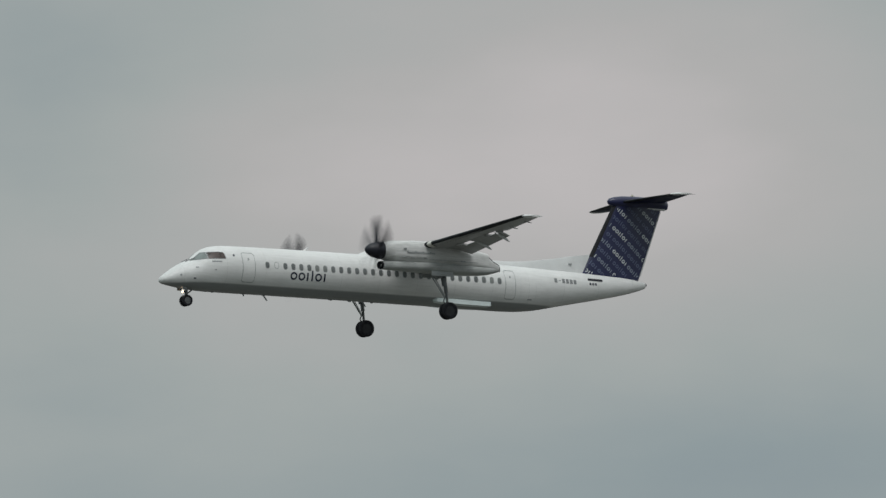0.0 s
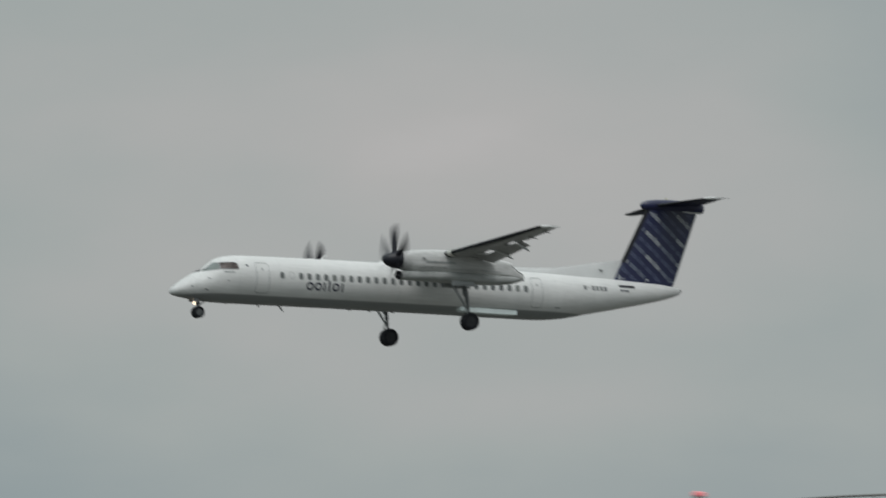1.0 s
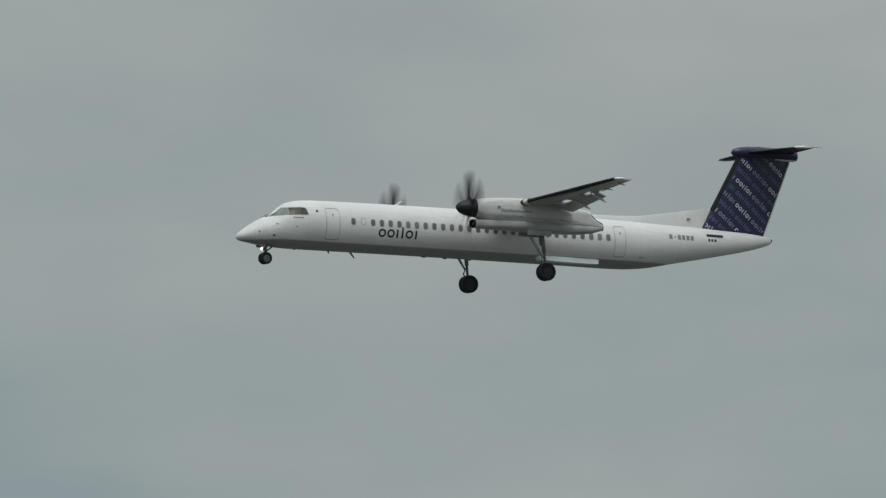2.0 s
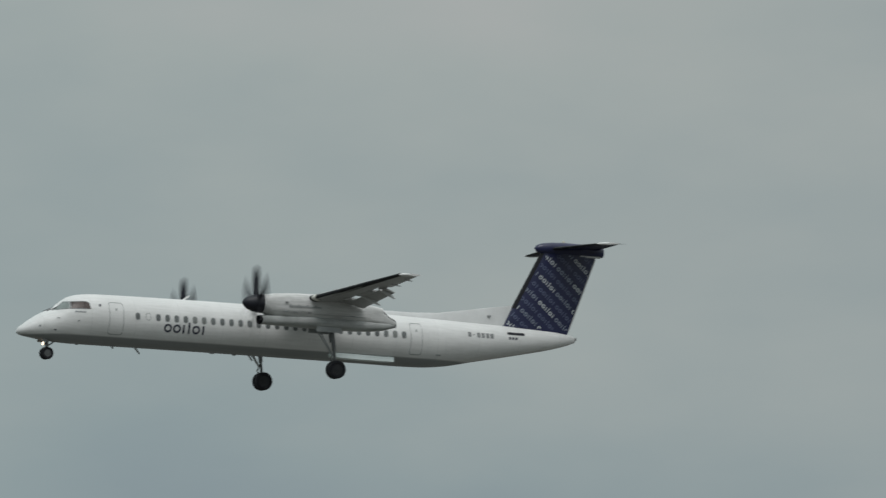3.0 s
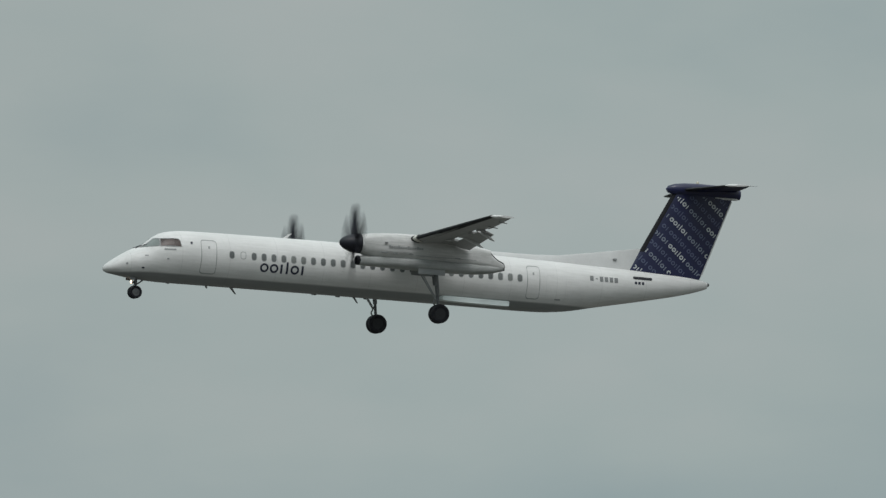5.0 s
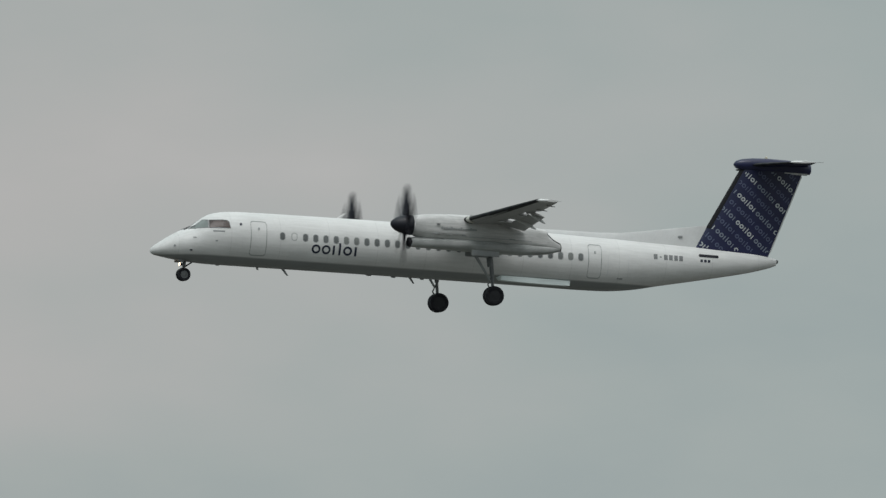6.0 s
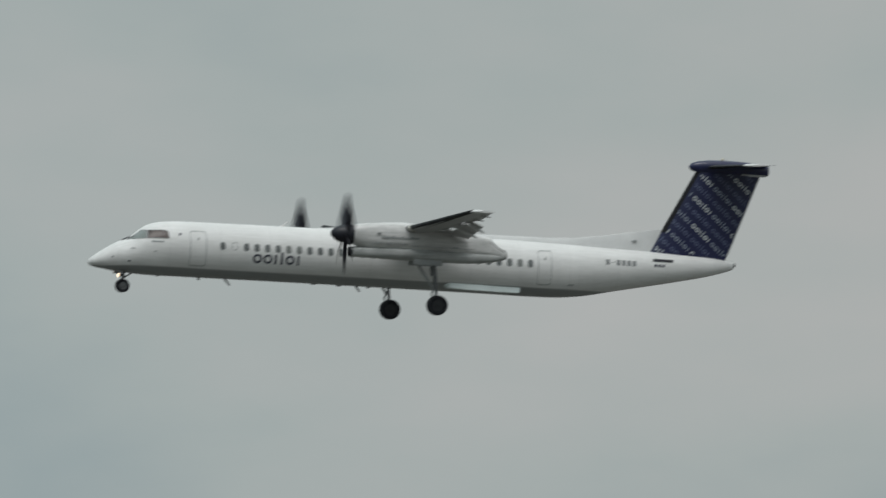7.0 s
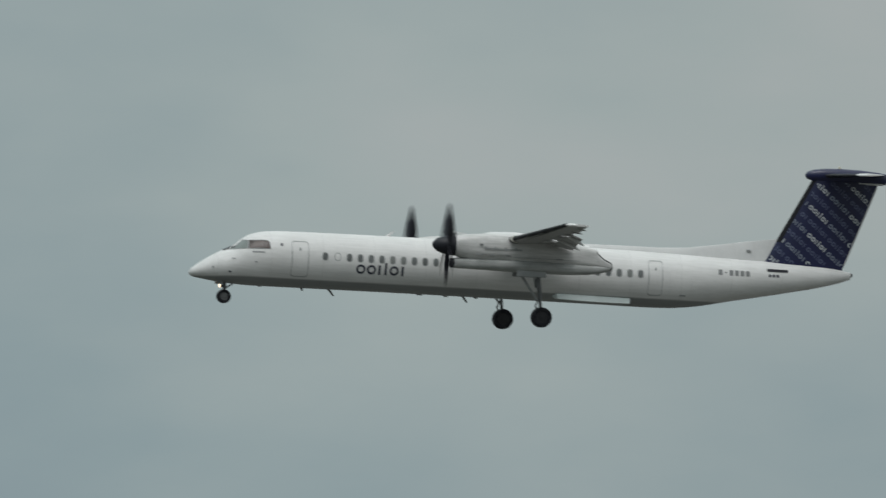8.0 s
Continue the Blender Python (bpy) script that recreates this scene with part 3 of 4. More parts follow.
def build_wing(plane):
    bm = bmesh.new()
    wing_loft(bm, WING_IN, 0.16, cut=0.78)
    part("wing_centre", bm, WING, plane).location.z = WING_LIFT
    bm = bmesh.new()
    rings = []
    for x, zt, hw in ((12.6, 1.04, 0.25), (13.2, 1.28, 0.75), (14.0, 1.47, 1.02), (15.0, 1.52, 1.1), (16.2, 1.44, 1.02), (17.4, 1.28, 0.75), (18.6, 1.10, 0.3)):
        rings.append([Vector((x, math.cos(math.pi * i / 14) * hw, 0.7 + math.sin(math.pi * i / 14) ** 0.7 * (zt - 0.7))) for i in range(15)])
    skin(bm, rings)
    part("wing_fairing", bm, WHITE, plane)
    for side in (-1, 1):
        st = [(side * y, *wing_at(y)[:2], wing_at(y)[2] * 0.685) for y in (4.4, 6.0, 8.0, 10.0)]
        bm = bmesh.new()
        wing_loft(bm, st, 0.20)
        wing = part("outer_wing", bm, WING, plane, "grey wing underside with a black leading edge")
        wing.location.z = WING_LIFT
        bm = bmesh.new()
        tip = [(side * y, *wing_at(y)) for y in (10.0, 12.0, 13.6)] + [(side * 13.9, 14.66, 1.685, 0.86)]
        wing_loft(bm, tip, 0.13, cut=1.0)
        part("wing_end", bm, WING, wing)
        bm = bmesh.new()
        wing_loft(bm, [(side * 13.8, *wing_at(13.8)), (side * 14.03, 14.70, 1.695, 0.96), (side * 14.24, 14.98, 1.70, 0.72)], 0.145)
        part("tip_cap", bm, WHITE, wing, "white wing tip")
        bm = bmesh.new()
        boot_loft(bm, [(side * y, *wing_at(y)) for y in (5.6, 7.0, 9.0, 11.0, 13.9)], 0.142, 0.145)
        part("deice_boot", bm, BOOT, wing, "black rubber de-icing boot")
        bm = bmesh.new()
        boot_loft(bm, [(side * y, wing_at(y)[0] - 0.006, *wing_at(y)[1:]) for y in (5.14, 5.52)], 0.165, 0.13)
        lens = part("landing_light", bm, LENS, wing, "landing light behind a clear yellowish lens")
        for ya, yb in ((4.9, 5.13), (5.53, 5.61)):
            bm = bmesh.new()
            boot_loft(bm, [(side * y, wing_at(y)[0] - 0.012, *wing_at(y)[1:]) for y in (ya, yb)], 0.17, 0.14)
            part("lens_bezel", bm, BOOT, lens)
        # flap, lowered behind the spar, with hinge arms
        bm = bmesh.new()
        fl = []
        for y in (5.0, 7.0, 9.9):
            x, z, c = wing_at(y)
            fl.append((side * y, x + c * 0.77, z - 0.075, c * 0.36))
        wing_loft(bm, fl, 0.13, turn=16)
        part("flap", bm, WING, wing)
        bm = bmesh.new()
        wing_loft(bm, [(side * y, wing_at(y)[0] + wing_at(y)[2] * 0.55, wing_at(y)[1] - 0.02, wing_at(y)[2] * 0.33) for y in (4.6, 6.1)], 0.14, turn=7)
        part("flap_shroud", bm, WING, wing)
        bm = bmesh.new()
        wing_loft(bm, [(side * y, wing_at(y)[0] + wing_at(y)[2] * 0.55, wing_at(y)[1] - 0.02, wing_at(y)[2] * 0.33) for y in (7.15, 8.85)], 0.14, turn=7)
        part("flap_shroud", bm, WING, wing)
        for y in (5.6, 8.75, 9.95):
            x, z, c = wing_at(y)
            bm = bmesh.new()
            block(bm, (x + c * 0.6, side * y - 0.05, z - 0.14), (x + c * 0.85, side * y + 0.05, z - 0.0), 0.01)
            part("flap_bracket", bm, WING, wing)
        bm = bmesh.new()
        x, z, c = wing_at(6.2)
        block(bm, (x + c * 0.50, min(side * 6.0, side * 6.4), z - 0.145), (x + c * 0.58, max(side * 6.0, side * 6.4), z - 0.10), 0.01)
        part("access_panel", bm, FAIRING, wing)
        for y in (7.3, 9.6):
            x, z, c = wing_at(y)
            bm = bmesh.new()
            rings = []
            for u, dz, hh, hw in ((0.66, -0.08, 0.02, 0.03), (0.80, -0.18, 0.06, 0.045), (0.95, -0.30, 0.08, 0.05), (1.10, -0.43, 0.075, 0.05), (1.17, -0.50, 0.03, 0.025)):
                rings.append([Vector((x + u * c, side * y + hw * math.cos(i * math.tau / 10), z + dz + hh * math.sin(i * math.tau / 10))) for i in range(10)])
            skin(bm, rings)
            part("flap_hinge", bm, FAIRING, wing)
        for y in (11.2, 12.9):
            x, z, c = wing_at(y)
            bm = bmesh.new()
            tube(bm, (x + c * 0.7, side * y, z - 0.08), (x + c * 1.02, side * y, z - 0.13), 0.035, 0.02, 8)
            part("aileron_hinge", bm, WING, wing)
    for side in (-1, 1):
        bm = bmesh.new()
        wing_loft(bm, [(side * y, 13.95 + 2.62 * 0.775, 1.10, 2.62 * 0.33) for y in (1.25, 3.75)], 0.14, turn=17)
        part("inner_flap", bm, WING, plane).location.z = WING_LIFT


def build_nacelle(plane, side):
    y0 = side * HUB_Y
    rings, n = [], 32
    for x, t, b, w in ((11.48, 1.17, 0.26, 0.46), (11.6, 1.20, 0.20, 0.49), (12.1, 1.27, 0.08, 0.55), (12.7, 1.32, 0.02, 0.58), (13.3, 1.35, 0.0, 0.60), (14.2, 1.36, 0.0, 0.61), (15.3, 1.33, 0.0, 0.60), (16.4, 1.20, 0.0, 0.57), (17.2, 1.04, 0.0, 0.50), (17.7, 0.95, 0.02, 0.44), (18.02, 0.89, 0.03, 0.40), (18.06, 0.70, 0.04, 0.38), (18.36, 0.45, 0.05, 0.36), (18.70, 0.28, 0.02, 0.34), (18.74, 0.25, 0.0, 0.32)):
        ring = []
        for i in range(n):
            c, s = math.cos(i * math.tau / n), math.sin(i * math.tau / n)
            e = 0.8 - 0.35 * min(max((x - 16.6) / 1.4, 0.0), 1.0)
            ring.append(Vector((x, y0 + w * math.copysign(abs(s) ** e, s), (t + b) / 2 + (t - b) / 2 * math.copysign(abs(c) ** e, c))))
        rings.append(ring)
    bm = bmesh.new()
    skin(bm, rings)
    nac = part("nacelle", bm, NACELLE, plane, "white engine nacelle with oil streaks")
    nac.location.z = WING_LIFT
    bm = bmesh.new()
    turned(bm, [(11.46, 0.40), (11.44, 0.452), (11.50, 0.47), (11.53, 0.46)], "x", (0, y0, HUB_Z - WING_LIFT), 28)
    part("front_ring", bm, WHITE, nac)
    # exhaust rim along the sloping cut at the rear
    for dy in (-1, 1):
        bm = bmesh.new()
        edge = [Vector((x, y0 + dy * w, z)) for x, z, w in ((17.98, 0.87, 0.22), (18.06, 0.68, 0.27), (18.36, 0.43, 0.27), (18.71, 0.27, 0.26), (18.76, 0.12, 0.27), (18.74, -0.07, 0.25))]
        for p, q in zip(edge, edge[1:]):
            tube(bm, p, q, 0.045, n=8)
        part("exhaust_rim", bm, BOOT, nac)
    # chin intake with a dark lip and mouth
    bm = bmesh.new()
    rings = []
    for x, t, b, w in ((11.42, 0.13, -0.31, 0.27), (11.6, 0.17, -0.32, 0.31), (12.2, 0.21, -0.33, 0.42), (13.0, 0.23, -0.34, 0.53), (14.0, 0.24, -0.36, 0.60), (15.5, 0.22, -0.37, 0.62), (16.8, 0.20, -0.36, 0.57), (17.6, 0.18, -0.31, 0.48), (18.2, 0.17, -0.23, 0.40), (18.54, 0.17, -0.13, 0.34), (18.70, 0.19, -0.09, 0.32), (18.75, 0.18, -0.06, 0.30)):
        ring = []
        for i in range(28):
            c, d = math.cos(i * math.tau / 28), math.sin(i * math.tau / 28)
            ring.append(Vector((x, y0 + w * math.copysign(abs(d) ** 0.7, d), (t + b) / 2 + (t - b) / 2 * math.copysign(abs(c) ** 0.7, c))))
        rings.append(ring)
    skin(bm, rings)
    part("intake_duct", bm, DUCT, nac, "grimy intake duct under the nacelle, shade painted into its colour")
    bm = bmesh.new()
    prof = [(11.44, 0.225), (11.34, 0.228), (11.29, 0.205), (11.31, 0.17), (11.40, 0.15), (11.43, 0.02)]
    rings = [[Vector((x, y0 + 1.25 * r * math.cos(i * math.tau / 20), -0.09 + r * math.sin(i * math.tau / 20))) for i in range(20)] for x, r in prof]
    skin(bm, rings)
    part("intake_lip", bm, BOOT, nac, "black rubber intake lip")
    # panel seams along the side
    bm = bmesh.new()
    for xa, za, xb, zb in ((12.6, 0.40, 13.9, 0.40), (14.1, 0.30, 17.2, 0.30)):
        block(bm, (xa, y0 + side * 0.0 - 0.64, za - 0.012), (xb, y0 - 0.60, za + 0.012), 0)
    part("panel_seam", bm, SEAM, nac, smooth=False)
    for i in range(15):
        bm = bmesh.new()
        x, yy = 12.72 + 0.118 * i, y0 + side * 0.605
        tall = 0.70 if i % 4 else 0.74
        block(bm, (x, min(yy, yy + side * 0.02), 0.60), (x + 0.095, max(yy, yy + side * 0.02), tall - 0.02), 0)
        part("lettering_bar", bm, GREY, nac, smooth=False)
    bm = bmesh.new()
    yy = y0 + side * 0.60
    block(bm, (12.50, min(yy, yy + side * 0.02), 0.76), (12.66, max(yy, yy + side * 0.02), 0.85), 0)
    part("emblem", bm, SLATE, nac, smooth=False)
    for x, z, w in ((12.35, 0.33, 0.34), (12.95, 0.31, 0.24), (13.75, 0.33, 0.22), (16.1, 0.30, 0.30)):
        bm = bmesh.new()
        yy = y0 + side * 0.575
        block(bm, (x, min(yy, yy + side * 0.045), z), (x + w, max(yy, yy + side * 0.045), z + 0.05), 0.01)
        part("cowl_latch", bm, GREY, nac, smooth=False)


def build_propeller(plane, side):
    bm = bmesh.new()
    turned(bm, [(-0.72, 0.03), (-0.69, 0.11), (-0.61, 0.20), (-0.48, 0.30), (-0.26, 0.39), (0.0, 0.45), (0.2, 0.475), (0.33, 0.47)], "x", (0, 0, 0), 32)
    hub = part("propeller", bm, BLACK, plane, "black spinner with six dark blades")
    bm = bmesh.new()
    rings = []
    for r, chord, th, twist in ((0.36, 0.22, 0.14, 62), (0.6, 0.27, 0.09, 54), (0.9, 0.34, 0.05, 46), (1.15, 0.39, 0.036, 41), (1.42, 0.37, 0.026, 37), (1.66, 0.28, 0.018, 34), (1.84, 0.16, 0.012, 32), (1.95, 0.05, 0.008, 31)):
        c, s = math.cos(radians(twist)), math.sin(radians(twist))
        ring = []
        for i in range(12):
            u, v = math.cos(i * math.tau / 12) * chord / 2, math.sin(i * math.tau / 12) * th / 2
            ring.append(Vector((u * s + v * c, v * s - u * c, r)))
        rings.append(ring)
    skin(bm, rings)
    first = None
    for k in range(6):
        if first is None:
            o = first = part("blade", bm, BLACK, hub)
        else:
            o = new("blade", first.data)
            o.parent = hub
        o.matrix_basis = Matrix.Rotation(radians(60 * k), 4, "X")
    hub.matrix_basis = pose(HUB_X, side * HUB_Y, HUB_Z)
    return hub


def wheel(bm_tyre, bm_rim, c, r, w):
    turned(bm_tyre, [(-w * 0.30, r * 0.55), (-w * 0.48, r * 0.72), (-w * 0.5, r * 0.86), (-w * 0.36, r * 0.975), (0, r), (w * 0.36, r * 0.975), (w * 0.5, r * 0.86), (w * 0.48, r * 0.72), (w * 0.30, r * 0.55)], "y", c, 30)
    turned(bm_rim, [(-w * 0.42, r * 0.18), (-w * 0.34, r * 0.5), (-w * 0.36, r * 0.58), (w * 0.36, r * 0.58), (w * 0.34, r * 0.5), (w * 0.42, r * 0.18)], "y", c, 24)


def build_gear(plane):
    for side in (-1, 1):
        y = side * 4.4
        bm = bmesh.new()
        tube(bm, (15.36, y, -0.25), (15.53, y, -1.45), 0.105, n=14)
        tube(bm, (15.53, y, -1.45), (MAIN_X - 0.02, y, MAIN_Z + 0.05), 0.07, n=14)
        tube(bm, (15.34, y, -0.62), (15.42, y, -1.05), 0.14, n=14)
        tube(bm, (MAIN_X, y - 0.25, MAIN_Z), (MAIN_X, y + 0.25, MAIN_Z), 0.06, n=12)
        leg = part("main_landing_gear", bm, METAL, plane, "extended steel main landing gear leg")
        bm = bmesh.new()
        tube(bm, (14.46, y, -0.35), (15.45, y, -1.72), 0.04, n=10)
        tube(bm, (14.50, y - 0.2, -0.35), (15.42, y - 0.03, -1.62), 0.028, n=10)
        part("drag_brace", bm, GREY, leg)
        bm = bmesh.new()
        tube(bm, (15.52, y, -1.5), (15.34, y, -1.9), 0.035, n=8)
        tube(bm, (15.34, y, -1.9), (MAIN_X - 0.03, y, MAIN_Z + 0.12), 0.035, n=8)
        part("torque_link", bm, METAL, leg)
        for dy in (-0.155, 0.155):
            bt, br = bmesh.new(), bmesh.new()
            wheel(bt, br, (MAIN_X, y + dy, MAIN_Z), 0.465, 0.25)
            part("tyre", bt, TYRE, leg)
            part("rim", br, RIM, leg)
        for dy in (-0.5, 0.5):
            bm = bmesh.new()
            block(bm, (14.30, y + dy - 0.02, -0.60), (15.68, y + dy + 0.02, -0.18), 0.015)
            part("gear_door", bm, GREY, leg, "open grey gear bay door")
    bm = bmesh.new()
    tube(bm, (1.72, 0, -1.40), (1.68, 0, -2.16), 0.06, n=12)
    tube(bm, (1.70, 0, -1.45), (1.69, 0, -1.82), 0.085, n=12)
    tube(bm, (2.15, 0, -1.50), (1.72, 0, -1.80), 0.035, n=8)
    tube(bm, (1.68, -0.22, -2.16), (1.68, 0.22, -2.16), 0.045, n=10)
    tube(bm, (1.62, 0, -1.85), (1.48, 0, -1.95), 0.03, n=8)
    leg = part("nose_landing_gear", bm, METAL, plane, "extended twin-wheel nose gear with a lit lamp")
    for dy in (-0.13, 0.13):
        bt, br = bmesh.new(), bmesh.new()
        wheel(bt, br, (1.68, dy, -2.16), 0.315, 0.19)
        part("tyre", bt, TYRE, leg)
        part("rim", br, NOSE_RIM, leg)
    bm = bmesh.new()
    turned(bm, [(1.44, 0.03), (1.45, 0.075), (1.49, 0.085)], "x", (0, 0, -1.68), 16)
    part("taxi_light", bm, LAMP, leg, "glowing taxi light")
    bm = bmesh.new()
    turned(bm, [(1.492, 0.09), (1.56, 0.07), (1.62, 0.03)], "x", (0, 0, -1.68), 16)
    part("lamp_housing", bm, BLACK, leg)
    for dy in (-0.3, 0.3):
        bm = bmesh.new()
        block(bm, (1.30, dy - 0.015, -1.60), (1.58, dy + 0.015, -1.40), 0.01)
        part("gear_door", bm, SLATE, leg)


def build_tail(plane):
    bm = bmesh.new()
    lo, hi = (26.84, 30.60, 0.76), (28.96, 32.06, 4.72)
    st = []
    for k in (-0.12, 0.0, 0.25, 0.5, 0.75, 1.0):
        z = lo[2] + (hi[2] - lo[2]) * k
        x0, x1 = lo[0] + (hi[0] - lo[0]) * k, lo[1] + (hi[1] - lo[1]) * k
        st.append((z, x0, 0, x1 - x0))
    wing_loft(bm, st, 0.115, upright=True)
    fin = part("fin", bm, NAVY, plane, "navy blue fin with rows of pale and slate word blocks")
    # dark front edge of the fin; the pale rear strip paints in a light fringe
    bm = bmesh.new()
    boot_loft(bm, st[2:], 0.115, 0.06, True)
    part("fin_boot", bm, BOOT, fin)
    bm = bmesh.new()
    rings = [[Vector((x, -0.014, z)), Vector((x + 0.06, -0.01, z)), Vector((x + 0.06, 0.01, z)), Vector((x, 0.014, z))] for x, z in ((lo[1] + 0.005, lo[2] + 0.05), (hi[1] - 0.085, hi[2] - 0.2))]
    skin(bm, rings)
    part("rear_edge_fringe", bm, FAIRING, fin)

    def fin_half(x, z):
        k = (z - lo[2]) / (hi[2] - lo[2])
        x0, x1 = lo[0] + (hi[0] - lo[0]) * k, lo[1] + (hi[1] - lo[1]) * k
        u = (x - x0) / (x1 - x0)
        if not 0.02 + 0.08 * k < u < 0.985 or not 0.0 < k < 0.98:
            return None
        th = 0.115 / 0.2 * (0.2969 * math.sqrt(u) - 0.126 * u - 0.3516 * u * u + 0.2843 * u**3 - 0.1036 * u**4) * (x1 - x0)
        return th

    # the word repeats in a slanting lattice: bright and middling by turns, with faint rows between
    along, down = Vector((0.97, -0.82)), Vector((-0.006, -0.647))
    d = along.normalized()
    e = Vector((-d.y, d.x))
    h = 0.218
    far = {paint.name: bmesh.new() for paint in (NAVY_LIGHT, MARK_MID, MARK_PALE)}

    def add_block(bm, k, mid, side):
        """One shape of the word on a side of the fin, as far as it lies on it."""
        made = {}
        for loop in word_block(k, h, 0.27):
            spots = []
            for x, z in loop:
                p = mid + d * ((x - WORD_SPAN * h / 2) * (1 if side < 0 else -1)) + e * (z - h / 2)
                th = fin_half(p.x, p.y)
                spots.append(None if th is None else (round(p.x, 4), round(side * (th * (1.15 if side > 0 else 0.85) + 0.004), 4), round(p.y, 4)))
            if all(spots):
                for p in spots:
                    if p not in made:
                        made[p] = bm.verts.new(p)
                bm.faces.new([made[p] for p in spots])

    for col in range(-4, 5):
        for row in range(-9, 10):
            mid = Vector((29.27, 3.11)) + along * col + down * row
            paint = NAVY_LIGHT if row % 2 else MARK_PALE if col % 2 == 0 else MARK_MID
            for k in range(6):
                bm = bmesh.new()
                add_block(bm, k, mid, -1)
                add_block(far[paint.name], k, mid, 1)
                if bm.faces:
                    part("word_block", bm, paint, fin, smooth=False)
                else:
                    bm.free()
    for paint in (NAVY_LIGHT, MARK_MID, MARK_PALE):
        tagged(part("word_rows", far[paint.name], paint, fin, smooth=False), kind="stuff")
    # dorsal ridge that rises into the fin
    bm = bmesh.new()
    rings = []
    for x, z, w in ((17.4, 1.06, 0.10), (18.2, 1.16, 0.14), (20.0, 1.18, 0.14), (22.0, 1.19, 0.14), (23.2, 1.25, 0.13), (24.6, 1.45, 0.12), (26.0, 1.68, 0.10), (26.9, 1.81, 0.05), (27.4, 1.88, 0.03)):
        zb = TOP(x) - 0.25
        rings.append([Vector((x, -w * 1.3, zb)), Vector((x, -w, TOP(x) - 0.02)), Vector((x, -w * 0.45, z - 0.03)), Vector((x, -w * 0.2, z)), Vector((x, w * 0.2, z)), Vector((x, w * 0.45, z - 0.03)), Vector((x, w, TOP(x) - 0.02)), Vector((x, w * 1.3, zb))])
    skin(bm, rings)
    ridge = part("dorsal_fin", bm, FAIRING, plane, "pale grey dorsal fin along the spine")
    bm = bmesh.new()
    for side in (-1, 1):
        block(bm, (26.0, min(side * 0.05, side * 0.13), 1.22), (26.2, max(side * 0.05, side * 0.13), 1.31), 0.01)
    part("air_scoop", bm, GREY, ridge)
    # bullet fairing and tailplane
    bm = bmesh.new()
    rings = []
    for x, t, b, w in ((28.60, 4.93, 4.84, 0.05), (28.70, 5.06, 4.72, 0.15), (29.0, 5.17, 4.64, 0.23), (29.5, 5.24, 4.63, 0.28), (30.3, 5.27, 4.65, 0.30), (31.2, 5.25, 4.66, 0.28), (32.0, 5.19, 4.64, 0.22), (32.40, 5.13, 4.63, 0.15), (32.44, 5.08, 4.68, 0.12)):
        rings.append([Vector((x, w * math.sin(i * math.tau / 24), (t + b) / 2 + (t - b) / 2 * math.cos(i * math.tau / 24))) for i in range(24)])
    skin(bm, rings)
    part("bullet_fairing", bm, NAVY, plane)
    for side in (-1, 1):
        st = [(side * 0.15, 29.45, 4.90, 2.90), (side * 2.4, 29.80, 4.90, 2.04), (side * 4.3, 30.10, 4.90, 1.22), (side * 4.5, 30.30, 4.90, 0.92)]
        bm = bmesh.new()
        wing_loft(bm, st, 0.08, turn=-3.5)
        tp = part("tailplane", bm, NAVY_MATT, plane, "navy tailplane with a black leading edge")
        bm = bmesh.new()
        boot_loft(bm, st[:3], 0.085, 0.08)
        part("deice_boot", bm, BOOT, tp)
        bm = bmesh.new()
        wing_loft(bm, [(side * 4.2, 30.06, 4.902, 1.32), (side * 4.42, 30.12, 4.902, 1.20), (side * 4.66, 30.40, 4.902, 0.82)], 0.105, turn=-3.5)
        part("tip_cap", bm, WHITE, tp, "white tailplane tip")
        bm = bmesh.new()
        tube(bm, (31.2, side * 4.1, 4.97), (31.75, side * 4.1, 5.0), 0.012, 0.006, 6)
        part("static_wick", bm, BLACK, tp)
    bm = bmesh.new()
    turned(bm, [(5.20, 0.07), (5.30, 0.07), (5.35, 0.05), (5.37, 0.015)], "z", (30.2, 0, 0), 14)
    part("anti_collision_light", bm, CREAM, plane, "pale anti-collision light on top of the tail")
    # pale lower edge behind the bullet
    bm = bmesh.new()
    block(bm, (31.0, -0.09, 4.585), (32.30, 0.09, 4.70), 0.03)
    part("bullet_edge", bm, FAIRING, plane)


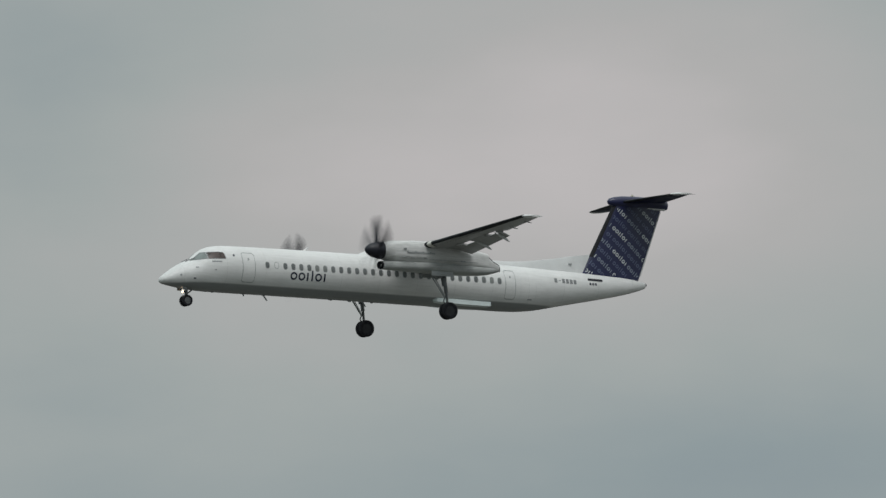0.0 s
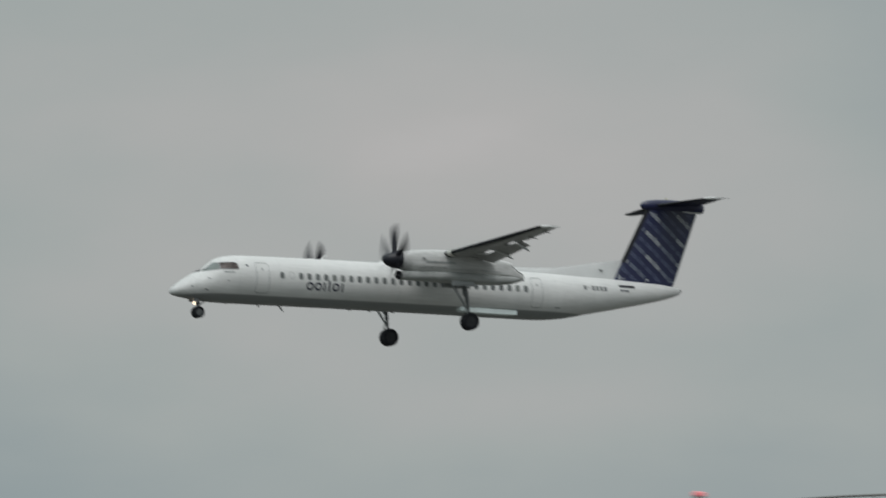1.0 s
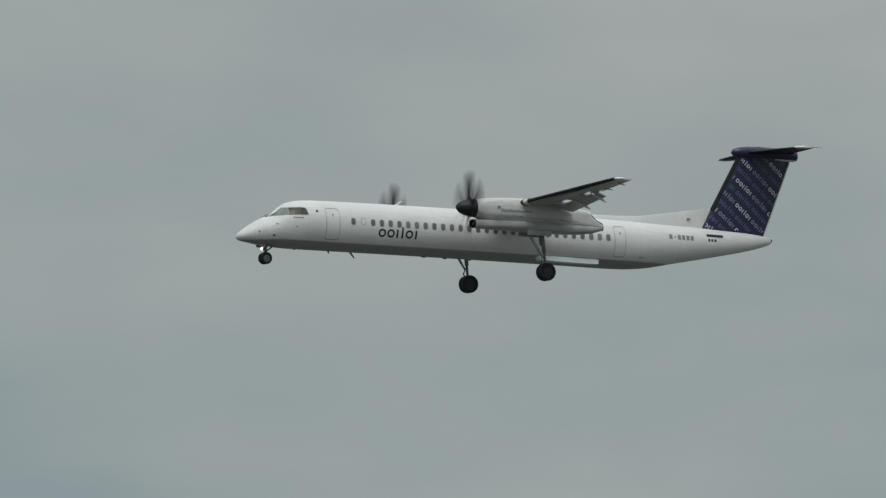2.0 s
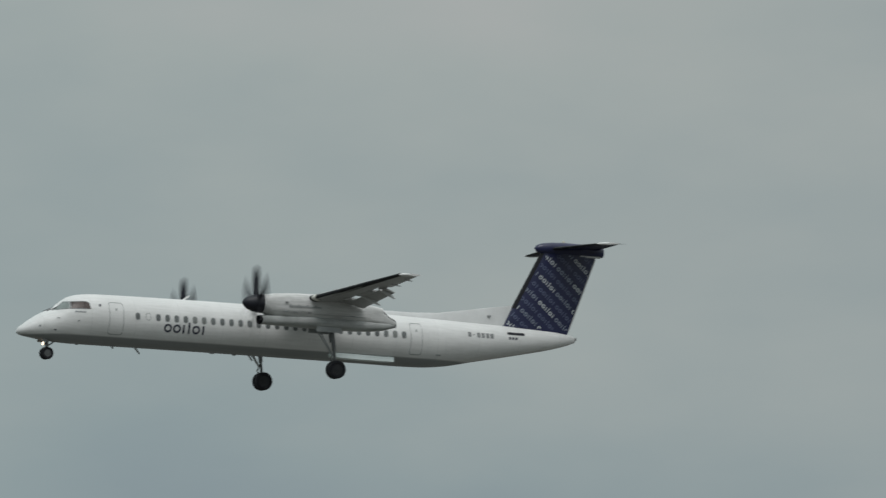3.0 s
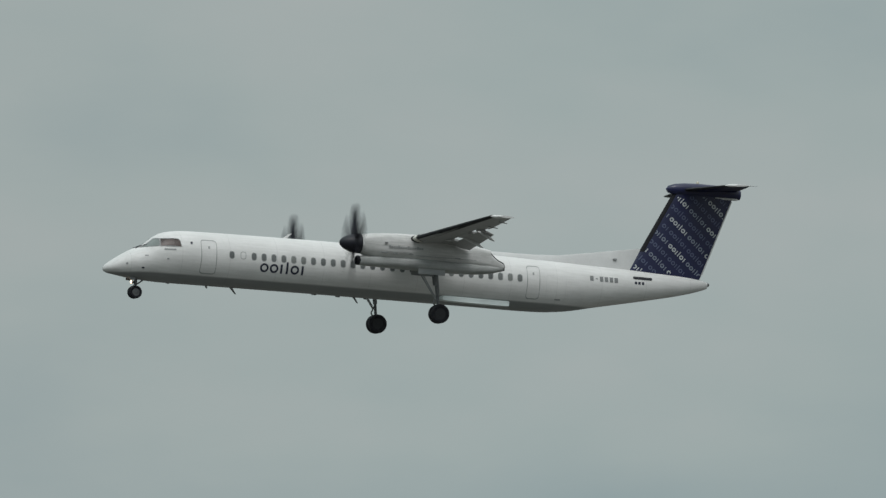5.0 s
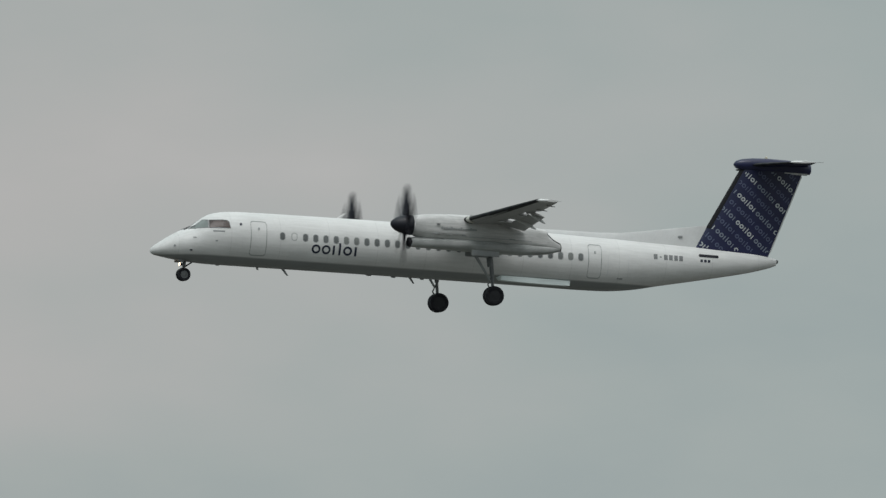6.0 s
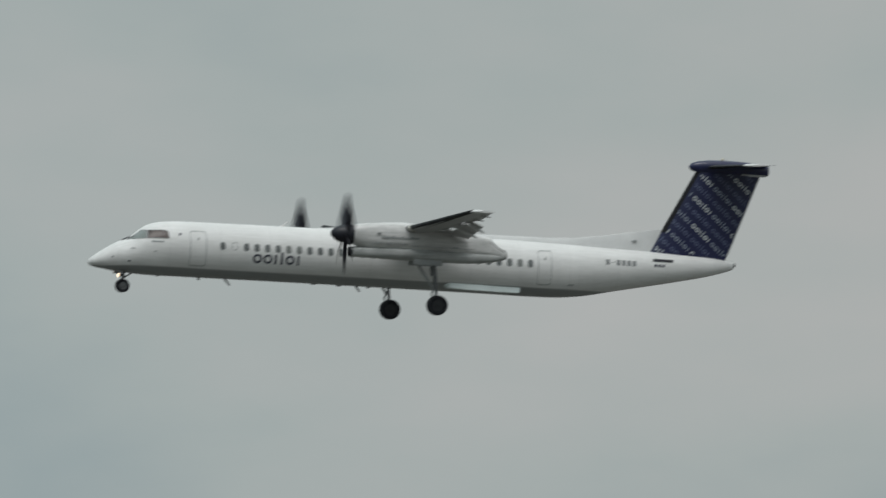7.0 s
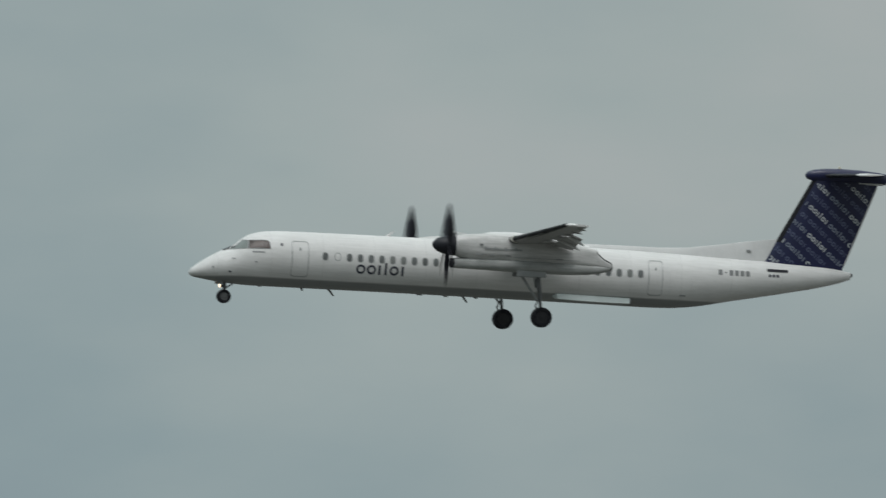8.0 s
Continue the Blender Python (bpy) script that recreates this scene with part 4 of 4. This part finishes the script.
def build_small(plane):
    for side in (-1, 1):
        bm = bmesh.new()
        rings = []
        for x, zt, zb, o in ((16.85, -1.30, -1.36, 0.02), (17.05, -1.20, -1.46, 0.14), (18.0, -1.20, -1.50, 0.18), (19.6, -1.22, -1.52, 0.18), (20.44, -1.23, -1.51, 0.17), (20.5, -1.24, -1.50, 0.03)):
            ya, yb = hull_y(x, zt) - 0.05, hull_y(x, max(zb, BOT(x) + 0.02)) - 0.05
            rings.append([Vector((x, side * ya, zt)), Vector((x, side * (ya + 0.05 + o * 0.3), zt - 0.02)), Vector((x, side * (ya + o * 0.8), zb + 0.03)), Vector((x, side * (yb + o * 0.7), zb)), Vector((x, side * yb * 0.8, zb + 0.02))])
        skin(bm, rings)
        part("belly_fairing", bm, ICE, plane, "white bulged fairing low on the hull")
    for name, x, z, dx, dz, w in (("belly_antenna", 5.2, -1.57, 0.08, -0.14, 0.14), ("belly_antenna", 6.45, -1.56, 0.30, -0.32, 0.16), ("belly_antenna", 10.6, -1.56, 0.1, -0.06, 0.35), ("belly_antenna", 12.75, -1.56, 0.24, -0.28, 0.15), ("belly_drain", 11.85, -1.56, 0.08, -0.07, 0.3), ("belly_drain", 13.3, -1.56, 0.06, -0.07, 0.25), ("spine_antenna", 9.05, 1.0, 0.34, 0.24, 0.2), ("belly_drain", 3.2, -1.58, 0.05, -0.05, 0.25)):
        bm = bmesh.new()
        rings = [[Vector((x, 0, z)), Vector((x + w / 2, -0.025, z)), Vector((x + w, 0, z)), Vector((x + w / 2, 0.025, z))], [Vector((x + dx, 0, z + dz)), Vector((x + dx + w * 0.3, -0.012, z + dz)), Vector((x + dx + w * 0.6, 0, z + dz)), Vector((x + dx + w * 0.3, 0.012, z + dz))]]
        skin(bm, rings)
        part(name, bm, GREY if z < 0 else WHITE, plane)


def build_aircraft():
    plane = tagged(new("turboprop_airliner"), "white twin-propeller airliner with a navy tail, wheels down, flying", "airplane")
    build_fuselage(plane)
    build_wing(plane)
    build_tail(plane)
    for side in (-1, 1):
        build_nacelle(plane, side)
    build_gear(plane)
    build_windows(plane)
    build_wiper(plane)
    build_doors(plane)
    build_marks(plane)
    build_small(plane)
    return plane, [build_propeller(plane, side) for side in (-1, 1)]


build_ground()
build_tank()
PLANE, PROPS = build_aircraft()


# ---- what moves ----
BANK = [0.804, 1.727, 2.916, 3.80, 3.22, 3.35, 4.75, 5.70, 6.78, 7.15]


def bank_at(t):
    """The lean to port in degrees, smooth through one value a second from -0.5 s on."""
    i = min(max(int(t + 0.5), 0), len(BANK) - 2)
    w = t + 0.5 - i
    a, b, c, d = BANK[max(i - 1, 0)], BANK[i], BANK[i + 1], BANK[min(i + 2, len(BANK) - 1)]
    return 0.5 * (2 * b + (c - a) * w + (2 * a - 5 * b + 4 * c - d) * w * w + (3 * b - a - 3 * c + d) * w**3)


def flight(t):
    """The aircraft's pose: steady descent, rolling slowly to its left."""
    yaw = 3.3339 * (t / 8 - 0.5)
    spot = EYE + Vector((629.704 - 58.8263 * t, 992.848 - 1.6325 * t, 164.538 - 3.0843 * t + 0.606 * max(0.0, 1 - 2 * t) ** 2))
    return Matrix.Translation(spot) @ pose(0, 0, 0, 0, 0, yaw) @ pose(0, 0, 0, 0, 0.645, 0) @ pose(0, 0, 0, bank_at(t), 0, 0) @ pose(0, 0, 0.05)


def motions():
    walk(PLANE, [(k / 10, flight(k / 10)) for k in range(81)])
    # about 13 turns a second, clockwise as seen from behind: half of the turn is keyed on the hub, the other half on the blades;
    # the blades drift a little out of step early on
    for side, hub, start in zip((-1, 1), PROPS, (0, 30)):
        blades = [o for o in hub.children if o.name.startswith("blade")]
        turns = []
        for k in range(8 * FPS + 1):
            drift = 2.0 * min(k, 30) if side < 0 else 30 * min(max(k - 30, 0) / 45, 1.0)
            turns.append((k / FPS, 240 * (k // 3) + (0, 85, 155)[k % 3] + drift / 2))
        walk(hub, [(t, pose(HUB_X, side * HUB_Y, HUB_Z, -(start + a) % 360)) for t, a in turns])
        for i, blade in enumerate(blades):
            walk(blade, [(t, pose(0, 0, 0, (60 * i - a) % 360)) for t, a in turns])


motions()
